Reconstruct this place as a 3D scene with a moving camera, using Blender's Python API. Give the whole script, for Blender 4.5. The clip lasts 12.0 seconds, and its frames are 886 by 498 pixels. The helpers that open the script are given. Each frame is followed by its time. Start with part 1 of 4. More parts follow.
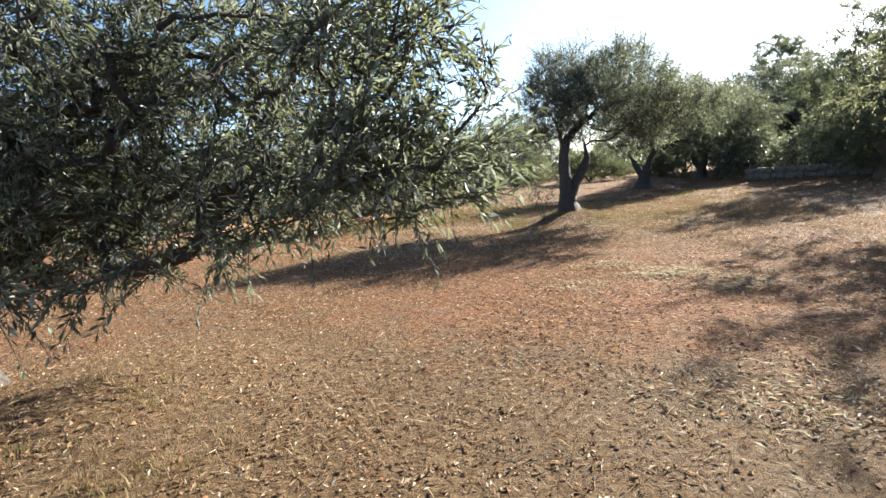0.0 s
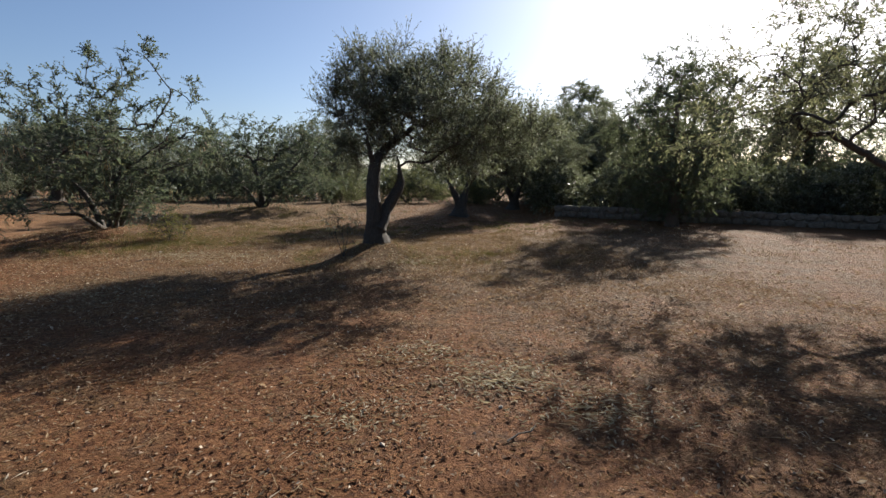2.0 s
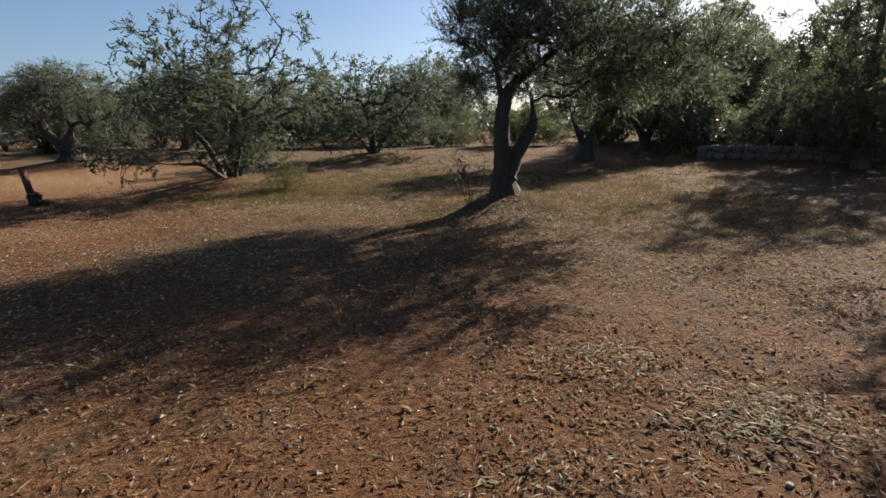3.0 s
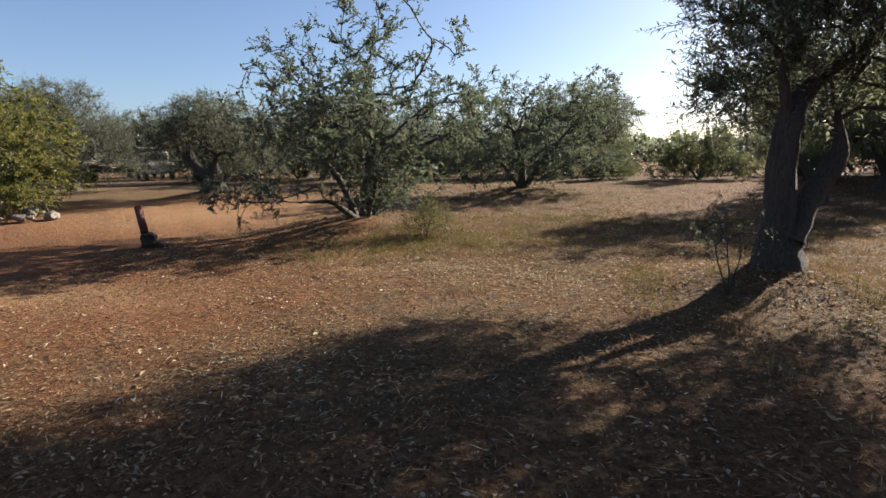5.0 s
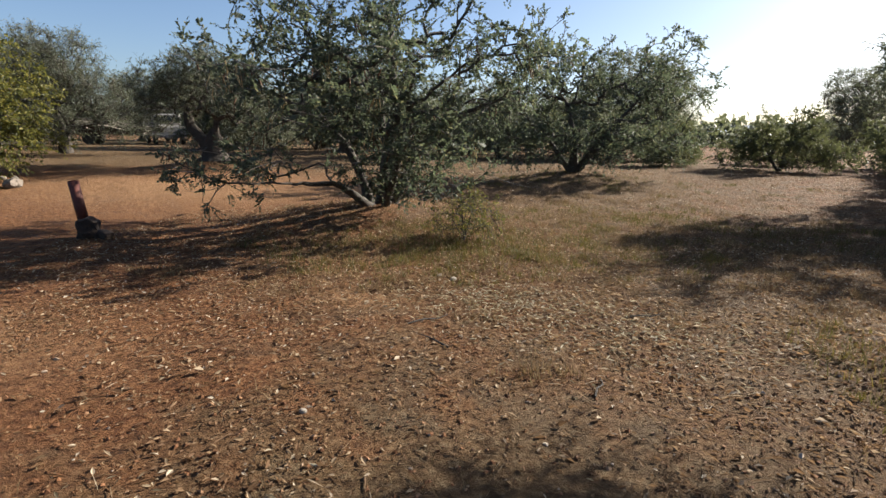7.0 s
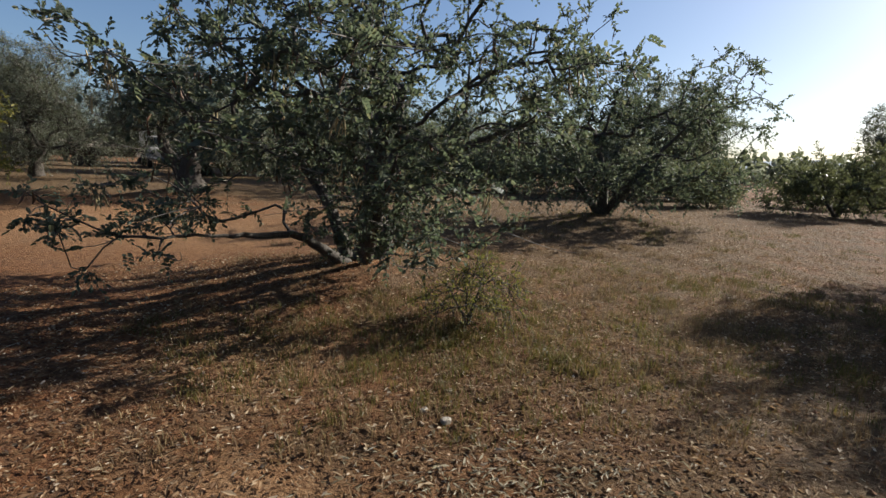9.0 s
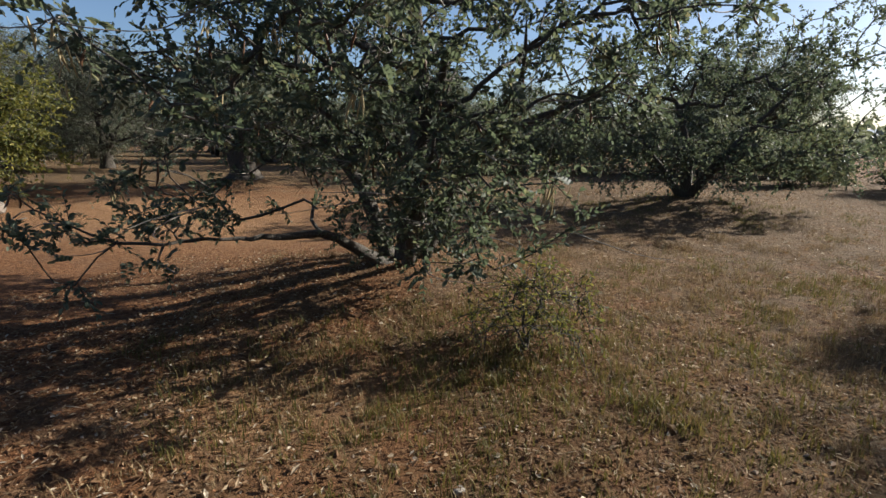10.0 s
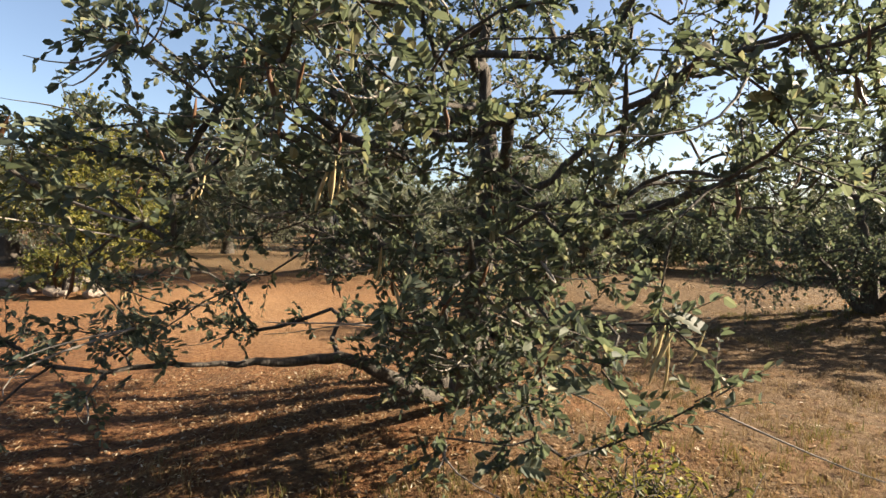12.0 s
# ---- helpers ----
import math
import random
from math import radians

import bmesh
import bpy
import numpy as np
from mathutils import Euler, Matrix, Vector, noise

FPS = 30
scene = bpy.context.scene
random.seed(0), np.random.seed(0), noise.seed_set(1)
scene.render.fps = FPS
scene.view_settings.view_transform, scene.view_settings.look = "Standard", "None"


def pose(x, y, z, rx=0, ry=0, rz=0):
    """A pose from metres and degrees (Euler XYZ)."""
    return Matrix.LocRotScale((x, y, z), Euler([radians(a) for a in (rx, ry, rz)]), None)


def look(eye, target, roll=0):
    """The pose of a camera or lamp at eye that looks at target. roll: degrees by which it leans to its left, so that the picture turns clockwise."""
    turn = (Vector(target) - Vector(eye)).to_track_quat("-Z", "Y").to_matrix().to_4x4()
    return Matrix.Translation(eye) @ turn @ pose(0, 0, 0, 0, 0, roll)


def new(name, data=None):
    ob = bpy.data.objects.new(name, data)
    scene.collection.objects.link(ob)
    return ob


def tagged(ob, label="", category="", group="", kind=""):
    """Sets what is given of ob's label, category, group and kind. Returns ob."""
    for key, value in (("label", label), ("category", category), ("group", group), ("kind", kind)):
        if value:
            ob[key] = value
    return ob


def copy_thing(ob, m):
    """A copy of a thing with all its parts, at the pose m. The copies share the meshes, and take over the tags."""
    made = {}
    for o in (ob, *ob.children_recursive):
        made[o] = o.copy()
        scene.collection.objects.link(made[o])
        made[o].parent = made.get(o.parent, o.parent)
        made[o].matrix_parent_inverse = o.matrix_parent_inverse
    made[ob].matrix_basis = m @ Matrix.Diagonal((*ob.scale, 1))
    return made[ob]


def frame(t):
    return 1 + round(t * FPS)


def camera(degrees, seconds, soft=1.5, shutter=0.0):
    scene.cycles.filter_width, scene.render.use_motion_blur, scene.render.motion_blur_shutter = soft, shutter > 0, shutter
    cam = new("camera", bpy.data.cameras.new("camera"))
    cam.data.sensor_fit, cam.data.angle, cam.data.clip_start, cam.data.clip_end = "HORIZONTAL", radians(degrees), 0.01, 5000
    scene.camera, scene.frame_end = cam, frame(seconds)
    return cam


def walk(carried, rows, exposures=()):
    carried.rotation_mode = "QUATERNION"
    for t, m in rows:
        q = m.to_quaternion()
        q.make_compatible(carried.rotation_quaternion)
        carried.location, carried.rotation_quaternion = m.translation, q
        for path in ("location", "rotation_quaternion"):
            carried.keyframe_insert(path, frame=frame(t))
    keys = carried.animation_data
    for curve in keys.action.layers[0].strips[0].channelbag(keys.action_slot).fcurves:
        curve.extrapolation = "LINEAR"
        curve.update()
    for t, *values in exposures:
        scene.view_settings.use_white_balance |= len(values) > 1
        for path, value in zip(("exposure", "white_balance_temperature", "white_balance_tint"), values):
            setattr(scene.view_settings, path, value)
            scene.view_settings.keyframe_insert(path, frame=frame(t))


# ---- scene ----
cam = camera(80.4, 12.0)
METRES, EYE, TILT, LEAN, TURN = 16.0, 1.45, 0.0, 0.0, 0.0
ROWS = [
    (0.0, 0.0, 0.0, 0.0, -0.7, -7.65, 5.2),
    (0.5, 0.0216, 0.0461, 0.0055, -16.28, -9.69, 3.29),
    (1.0, 0.0444, 0.0888, 0.0093, -23.65, -9.01, -0.31),
    (1.5, 0.0546, 0.1311, 0.012, -23.25, -4.3, 0.16),
    (2.0, 0.0592, 0.175, 0.0108, -19.84, -7.22, -0.4),
    (2.5, 0.0542, 0.2265, 0.0098, -7.08, -10.83, 2.45),
    (3.0, 0.0492, 0.27, 0.0086, -8.82, -13.26, 1.14),
    (3.5, 0.0384, 0.321, 0.01, -0.26, -13.96, 2.9),
    (5.5, -0.0016, 0.521, 0.0111, 7.59, -9.13, 0.8),
    (6.0, -0.0095, 0.5568, 0.0099, 11.46, -11.62, 0.73),
    (6.5, -0.02, 0.6073, 0.0085, 6.81, -12.49, -1.09),
    (8.5, -0.0436, 0.7732, 0.0129, 12.31, -11.2, -1.76),
    (9.0, -0.0422, 0.8078, 0.0145, 8.95, -9.52, -2.53),
    (9.5, -0.0403, 0.8416, 0.0148, 11.42, -10.6, -1.75),
    (10.0, -0.0452, 0.8732, 0.0163, 15.84, -11.8, -0.77),
    (10.5, -0.0449, 0.8994, 0.0178, 18.23, -6.72, 0.16),
    (11.0, -0.0436, 0.9254, 0.0222, 23.21, -2.38, -1.41),
    (11.5, -0.0481, 0.9514, 0.0214, 26.28, -2.32, -1.03),
    (12.0, -0.0495, 0.9755, 0.0199, 28.78, -2.39, -1.61),
]
walk(cam, [(t, pose(0, 0, EYE, TILT, LEAN, TURN) @ pose(METRES * x, METRES * y, METRES * z, 90 + pitch, roll, yaw)) for t, x, y, z, yaw, pitch, roll in ROWS],
     [(0.0, 2.6, 6100, 8), (0.6, 2.17, 6100, 10), (1.2, 1.45, 6200, 11), (2.0, 1.3, 6250, 11), (3.5, 1.37, 6300, 11), (5.5, 1.77, 6450, 13), (6.5, 1.7, 6450, 12), (8.5, 1.31, 6200, 10), (9.5, 1.18, 6200, 10), (10.5, 1.7, 6350, 9), (11.2, 2.0, 7050, 11), (12.0, 2.32, 7600, 13)])

# ---- world and sun ----
SUN_AZ, SUN_EL = 53.0, 27.0          # degrees right of +y, degrees above the horizon
sun_way = Vector((math.sin(radians(SUN_AZ)) * math.cos(radians(SUN_EL)), math.cos(radians(SUN_AZ)) * math.cos(radians(SUN_EL)), math.sin(radians(SUN_EL))))
world = bpy.data.worlds.new("sky")
scene.world = world
world.use_nodes = True
wn = world.node_tree
sky = wn.nodes.new("ShaderNodeTexSky")
sky.sky_type, sky.sun_disc = "NISHITA", False
sky.sun_elevation, sky.sun_rotation = radians(SUN_EL), radians(SUN_AZ)
sky.air_density, sky.dust_density, sky.ozone_density = 0.85, 1.3, 2.8
wn.links.new(sky.outputs[0], wn.nodes["Background"].inputs[0])
wn.nodes["Background"].inputs[1].default_value = 0.052
sun = new("sun", bpy.data.lights.new("sun", "SUN"))
sun.data.energy, sun.data.angle, sun.data.color = 5.0, radians(0.55), (1.0, 0.92, 0.8)
sun.matrix_world = look(sun_way * 50, (0, 0, 0))

# ---- materials ----
MATS = {}


def tree_of(name):
    m = bpy.data.materials.new(name)
    m.use_nodes = True
    MATS[name] = m
    nt = m.node_tree
    return m, nt, nt.nodes["Principled BSDF"], nt.nodes["Material Output"]


def ramp(nt, fac, stops):
    r = nt.nodes.new("ShaderNodeValToRGB")
    while len(r.color_ramp.elements) < len(stops):
        r.color_ramp.elements.new(0.5)
    for e, (p, c) in zip(r.color_ramp.elements, stops):
        e.position, e.color = p, (*c, 1)
    nt.links.new(fac, r.inputs[0])
    return r.outputs[0]


def noise_of(nt, scale, detail=4.0, rough=0.55, vec=None, distort=0.0):
    n = nt.nodes.new("ShaderNodeTexNoise")
    n.inputs["Scale"].default_value, n.inputs["Detail"].default_value = scale, detail
    n.inputs["Roughness"].default_value, n.inputs["Distortion"].default_value = rough, distort
    if vec is None:
        vec = nt.nodes.new("ShaderNodeTexCoord").outputs["Object"]
    nt.links.new(vec, n.inputs["Vector"])
    return n.outputs["Fac"]


def blend(nt, fac, a, b, mode="MIX"):
    x = nt.nodes.new("ShaderNodeMix")
    x.data_type, x.blend_type = "RGBA", mode
    for s, v in ((0, fac), (6, a), (7, b)):
        if isinstance(v, (int, float)):
            x.inputs[s].default_value = v
        elif isinstance(v, tuple):
            x.inputs[s].default_value = (*v, 1)
        else:
            nt.links.new(v, x.inputs[s])
    return x.outputs[2]


def bump(nt, bsdf, height, strength, distance):
    b = nt.nodes.new("ShaderNodeBump")
    b.inputs["Strength"].default_value, b.inputs["Distance"].default_value = strength, distance
    nt.links.new(height, b.inputs["Height"])
    nt.links.new(b.outputs[0], bsdf.inputs["Normal"])


def leaf_material(name, stops, rough, through_share, tint=(0.2, 0.22, 0.08)):
    """Leaves: a colour of its own for each leaf, and light that shines through."""
    m, nt, p, out = tree_of(name)
    isl = nt.nodes.new("ShaderNodeNewGeometry").outputs["Random Per Island"]
    c = ramp(nt, isl, stops)
    n = noise_of(nt, 0.9, 2.0)
    c = blend(nt, n, c, blend(nt, 0.35, c, (0.7, 0.66, 0.5), "MULTIPLY"))
    nt.links.new(c, p.inputs["Base Color"])
    p.inputs["Roughness"].default_value = rough
    p.inputs["Specular IOR Level"].default_value = 0.2
    t = nt.nodes.new("ShaderNodeBsdfTranslucent")
    nt.links.new(blend(nt, 0.35, c, tint), t.inputs[0])
    mix = nt.nodes.new("ShaderNodeMixShader")
    mix.inputs[0].default_value = through_share
    nt.links.new(p.outputs[0], mix.inputs[1])
    nt.links.new(t.outputs[0], mix.inputs[2])
    nt.links.new(mix.outputs[0], out.inputs[0])
    return m


OLIVE_LEAF = leaf_material("olive_leaf", [(0.0, (0.039, 0.048, 0.030)), (0.4, (0.082, 0.092, 0.064)), (0.7, (0.148, 0.160, 0.125)), (1.0, (0.312, 0.328, 0.281))], 0.42, 0.45)
CAROB_LEAF = leaf_material("carob_leaf", [(0.0, (0.035, 0.05, 0.038)), (0.5, (0.078, 0.098, 0.074)), (0.85, (0.135, 0.155, 0.112)), (0.96, (0.19, 0.185, 0.1)), (1.0, (0.26, 0.22, 0.14))], 0.55, 0.44, (0.16, 0.2, 0.08))
ALMOND_LEAF = leaf_material("almond_leaf", [(0.0, (0.09, 0.09, 0.06)), (0.6, (0.16, 0.165, 0.1)), (1.0, (0.28, 0.25, 0.16))], 0.45, 0.5)
PINE_LEAF = leaf_material("pine_needle", [(0.0, (0.055, 0.07, 0.048)), (1.0, (0.12, 0.14, 0.09))], 0.45, 0.42)
YELLOW_LEAF = leaf_material("yellowing_leaf", [(0.0, (0.04, 0.055, 0.02)), (0.5, (0.09, 0.1, 0.03)), (1.0, (0.25, 0.22, 0.055))], 0.5, 0.45, (0.28, 0.26, 0.05))
BUSH_LEAF = leaf_material("bush_leaf", [(0.0, (0.055, 0.066, 0.031)), (0.6, (0.094, 0.105, 0.051)), (1.0, (0.172, 0.172, 0.078))], 0.45, 0.3)
DRY_GRASS = leaf_material("dry_grass", [(0.0, (0.071, 0.043, 0.020)), (0.5, (0.161, 0.108, 0.050)), (1.0, (0.262, 0.207, 0.116))], 0.6, 0.35, (0.212, 0.136, 0.066))
GREEN_GRASS = leaf_material("green_weed", [(0.0, (0.04, 0.045, 0.012)), (0.5, (0.085, 0.082, 0.02)), (0.85, (0.15, 0.115, 0.035)), (1.0, (0.22, 0.15, 0.06))], 0.55, 0.35, (0.18, 0.15, 0.03))
LITTER = leaf_material("leaf_litter", [(0.0, (0.1, 0.055, 0.03)), (0.45, (0.18, 0.105, 0.055)), (0.75, (0.28, 0.19, 0.11)), (0.92, (0.38, 0.3, 0.2)), (1.0, (0.55, 0.48, 0.38))], 0.7, 0.4, (0.35, 0.22, 0.11))
CLOD = leaf_material("clay_crumb", [(0.0, (0.085, 0.038, 0.018)), (0.6, (0.17, 0.08, 0.038)), (0.9, (0.24, 0.15, 0.09)), (1.0, (0.42, 0.36, 0.29))], 0.9, 0.0)
POD = leaf_material("carob_pod", [(0.0, (0.05, 0.025, 0.014)), (0.6, (0.1, 0.05, 0.025)), (1.0, (0.24, 0.17, 0.1))], 0.55, 0.0)


def bark_material(name, dark, light):
    m, nt, p, out = tree_of(name)
    co = nt.nodes.new("ShaderNodeTexCoord").outputs["Object"]
    mp = nt.nodes.new("ShaderNodeMapping")
    mp.inputs["Scale"].default_value = (1, 1, 0.22)
    nt.links.new(co, mp.inputs[0])
    fine = noise_of(nt, 38, 6, 0.65, mp.outputs[0], 0.6)
    coarse = noise_of(nt, 4.5, 4)
    c = ramp(nt, fine, [(0.3, dark), (0.7, light)])
    c = blend(nt, coarse, c, blend(nt, 0.7, c, (0.5, 0.5, 0.46), "MULTIPLY"))
    nt.links.new(c, p.inputs["Base Color"])
    p.inputs["Roughness"].default_value = 0.9
    bump(nt, p, fine, 0.9, 0.03)
    return m


OLIVE_BARK = bark_material("olive_bark", (0.021, 0.017, 0.013), (0.094, 0.075, 0.058))
CAROB_BARK = bark_material("carob_bark", (0.020, 0.017, 0.013), (0.104, 0.088, 0.070))
PINE_BARK = bark_material("pine_bark", (0.06, 0.04, 0.03), (0.2, 0.14, 0.1))

# soil: red clay, straw-coloured cover and grey-brown litter
m, nt, p, out = tree_of("soil")
SOIL = m
co = nt.nodes.new("ShaderNodeTexCoord").outputs["Object"]
big, mid, fine, grit = noise_of(nt, 0.35, 5, 0.6, co), noise_of(nt, 2.2, 6, 0.65, co), noise_of(nt, 17, 8, 0.72, co), noise_of(nt, 70, 5, 0.7, co)
cover = nt.nodes.new("ShaderNodeAttribute")
cover.attribute_name = "cover"
clay = ramp(nt, fine, [(0.35, (0.050, 0.020, 0.008)), (0.5, (0.164, 0.071, 0.029)), (0.65, (0.260, 0.133, 0.059))])
straw = ramp(nt, fine, [(0.32, (0.050, 0.027, 0.013)), (0.5, (0.130, 0.081, 0.039)), (0.68, (0.214, 0.157, 0.092))])
grey = ramp(nt, grit, [(0.3, (0.034, 0.026, 0.021)), (0.55, (0.082, 0.066, 0.053)), (0.75, (0.157, 0.139, 0.116))])
add = nt.nodes.new("ShaderNodeMath")
add.operation = "ADD"
nt.links.new(cover.outputs["Fac"], add.inputs[0])
nt.links.new(mid, add.inputs[1])
f1 = ramp(nt, add.outputs[0], [(0.62, (0, 0, 0)), (0.98, (1, 1, 1))])
f2 = ramp(nt, blend(nt, 0.5, big, mid), [(0.5, (0, 0, 0)), (0.64, (0.34, 0.34, 0.34))])
c = blend(nt, f2, blend(nt, f1, clay, straw), grey)
track = nt.nodes.new("ShaderNodeAttribute")
track.attribute_name = "track"
sand = ramp(nt, fine, [(0.3, (0.186, 0.099, 0.046)), (0.5, (0.298, 0.171, 0.084)), (0.7, (0.384, 0.248, 0.136))])
c = blend(nt, track.outputs["Fac"], c, sand)
c = blend(nt, 0.55, c, ramp(nt, big, [(0.3, (0.7, 0.66, 0.62)), (0.7, (1, 1, 1))]), "MULTIPLY")
nt.links.new(c, p.inputs["Base Color"])
p.inputs["Roughness"].default_value = 0.95
p.inputs["Specular IOR Level"].default_value = 0.15
bump(nt, p, blend(nt, 0.4, fine, grit), 1.0, 0.11)


def plain_material(name, a, b, rough, metal=0.0, scale=8.0, relief=0.2):
    m, nt, p, out = tree_of(name)
    n = noise_of(nt, scale, 6, 0.65)
    nt.links.new(ramp(nt, n, [(0.3, a), (0.7, b)]), p.inputs["Base Color"])
    p.inputs["Roughness"].default_value, p.inputs["Metallic"].default_value = rough, metal
    if relief:
        bump(nt, p, noise_of(nt, scale * 4, 5), relief, 0.02)
    return m


STONE = plain_material("limestone", (0.085, 0.068, 0.052), (0.21, 0.175, 0.14), 0.9, 0, 5, 0.6)
PALE_STONE = plain_material("pale_stone", (0.2, 0.17, 0.135), (0.36, 0.32, 0.26), 0.9, 0, 9, 0.5)
RUST = plain_material("rusty_paint", (0.054, 0.013, 0.008), (0.120, 0.027, 0.015), 0.7, 0, 14, 0.3)
DARK_WOOD = plain_material("dark_weathered_wood", (0.018, 0.012, 0.009), (0.05, 0.032, 0.022), 1.0, 0, 10, 0.7)
WHITE_PAINT = plain_material("dusty_white_paint", (0.17, 0.16, 0.145), (0.36, 0.345, 0.32), 0.45, 0, 3, 0.03)
RUBBER = plain_material("tyre_rubber", (0.02, 0.02, 0.02), (0.045, 0.042, 0.04), 0.85, 0, 20, 0.1)
STEEL = plain_material("dull_steel", (0.12, 0.12, 0.12), (0.3, 0.29, 0.28), 0.5, 0.8, 10, 0.1)
PALE_STICK = plain_material("dry_pruned_wood", (0.12, 0.1, 0.08), (0.3, 0.26, 0.21), 0.85, 0, 12, 0.2)
# distance haze is painted into the hills' blue-grey base colour
HAZE_HILL = plain_material("far_hill_haze_blue", (0.15, 0.19, 0.24), (0.23, 0.27, 0.32), 1.0, 0, 0.01, 0.0)
m, nt, p, out = tree_of("vehicle_glass")
VEHICLE_GLASS = m
p.inputs["Base Color"].default_value, p.inputs["Roughness"].default_value = (0.012, 0.015, 0.017, 1), 0.06


# ---- mesh helpers ----
def mesh_of(name, verts, faces, material, smooth=False):
    """faces: a list of int arrays, each of shape (n, k)."""
    verts = np.asarray(verts, dtype=np.float32)
    me = bpy.data.meshes.new(name)
    faces = [np.asarray(f, dtype=np.int32) for f in faces if len(f)]
    me.vertices.add(len(verts))
    me.vertices.foreach_set("co", verts.ravel())
    sizes = np.concatenate([np.full(len(f), f.shape[1], np.int32) for f in faces])
    loops = np.concatenate([f.ravel() for f in faces])
    me.loops.add(len(loops))
    me.loops.foreach_set("vertex_index", loops)
    me.polygons.add(len(sizes))
    me.polygons.foreach_set("loop_start", np.concatenate([[0], np.cumsum(sizes)[:-1]]).astype(np.int32))
    me.polygons.foreach_set("use_smooth", np.full(len(sizes), smooth))
    me.update(calc_edges=True)
    me.validate()
    me.materials.append(material)
    return me


def thing(name, label, category, x=0.0, y=0.0, z=0.0, rz=0.0, group="", kind=""):
    ob = new(name)
    ob.empty_display_size = 0.2
    ob.matrix_basis = pose(x, y, z, 0, 0, rz)
    return tagged(ob, label, category, group, kind)


def part_mesh(name, me, parent, label="", kind=""):
    ob = new(name, me)
    ob.parent = parent
    return tagged(ob, label, kind=kind)


def part(name, bm, material, parent, label="", smooth=False):
    me = bpy.data.meshes.new(name)
    bm.to_mesh(me)
    bm.free()
    for poly in me.polygons:
        poly.use_smooth = smooth
    me.materials.append(material)
    return part_mesh(name, me, parent, label)


def unit(v):
    return v / np.maximum(np.linalg.norm(v, axis=-1, keepdims=True), 1e-9)


def tube(points, radii, sides, rng=None, rough=0.0):
    """Vertices and quads of one tapered tube along the points."""
    P, R = np.asarray(points, float), np.asarray(radii, float)
    d = unit(np.gradient(P, axis=0))
    ref = np.array([0.31, 0.17, 0.93]) if abs(d[0][2]) < 0.8 else np.array([0.97, 0.2, 0.1])
    u = unit(np.cross(d, ref))
    v = np.cross(d, u)
    a = np.linspace(0, 2 * np.pi, sides, endpoint=False)
    rr = R[:, None] * np.ones(sides)
    if rough and rng is not None:
        lobes = rng.normal(0, 1, sides)
        drift = np.cumsum(rng.normal(0, 0.35, (len(P), sides)), axis=0)
        rr = rr * (1 + rough * np.clip(lobes + drift, -2, 2))
    V = P[:, None] + rr[..., None] * (np.cos(a)[None, :, None] * u[:, None] + np.sin(a)[None, :, None] * v[:, None])
    i, j = np.meshgrid(np.arange(len(P) - 1), np.arange(sides), indexing="ij")
    k = (j + 1) % sides
    Q = np.stack([i * sides + j, i * sides + k, (i + 1) * sides + k, (i + 1) * sides + j], -1).reshape(-1, 4)
    return V.reshape(-1, 3), Q


class Heap:
    def __init__(self):
        self.v, self.f, self.n = [], [], 0

    def put(self, v, f):
        self.v.append(v)
        self.f.append(f + self.n)
        self.n += len(v)

    def mesh(self, name, material, smooth=True):
        kinds = {}
        for f in self.f:
            kinds.setdefault(f.shape[1], []).append(f)
        return mesh_of(name, np.concatenate(self.v), [np.concatenate(k) for k in kinds.values()], material, smooth)


def leaves(pos, way, nrm, length, width, oval):
    """Folded leaves: lance-shaped of 2 triangles, or oval of 2 quads."""
    side = unit(np.cross(way, nrm))
    up = np.cross(side, way)
    L, W = length[:, None], width[:, None]
    fold = up * W * 0.22
    n = len(pos)
    if oval:
        V = np.stack([pos, pos + way * L * 0.3 + side * W * 0.5 + fold, pos + way * L * 0.75 + side * W * 0.42 + fold, pos + way * L,
                      pos + way * L * 0.75 - side * W * 0.42 + fold, pos + way * L * 0.3 - side * W * 0.5 + fold], 1).reshape(-1, 3)
        b = np.arange(n)[:, None] * 6
        return V, np.concatenate([b + np.array([0, 1, 2, 3]), b + np.array([0, 3, 4, 5])])
    V = np.stack([pos, pos + way * L * 0.45 + side * W * 0.5 + fold, pos + way * L - up * L * 0.06, pos + way * L * 0.45 - side * W * 0.5 + fold], 1).reshape(-1, 3)
    b = np.arange(n)[:, None] * 4
    return V, np.concatenate([b + np.array([0, 1, 2]), b + np.array([0, 2, 3])])


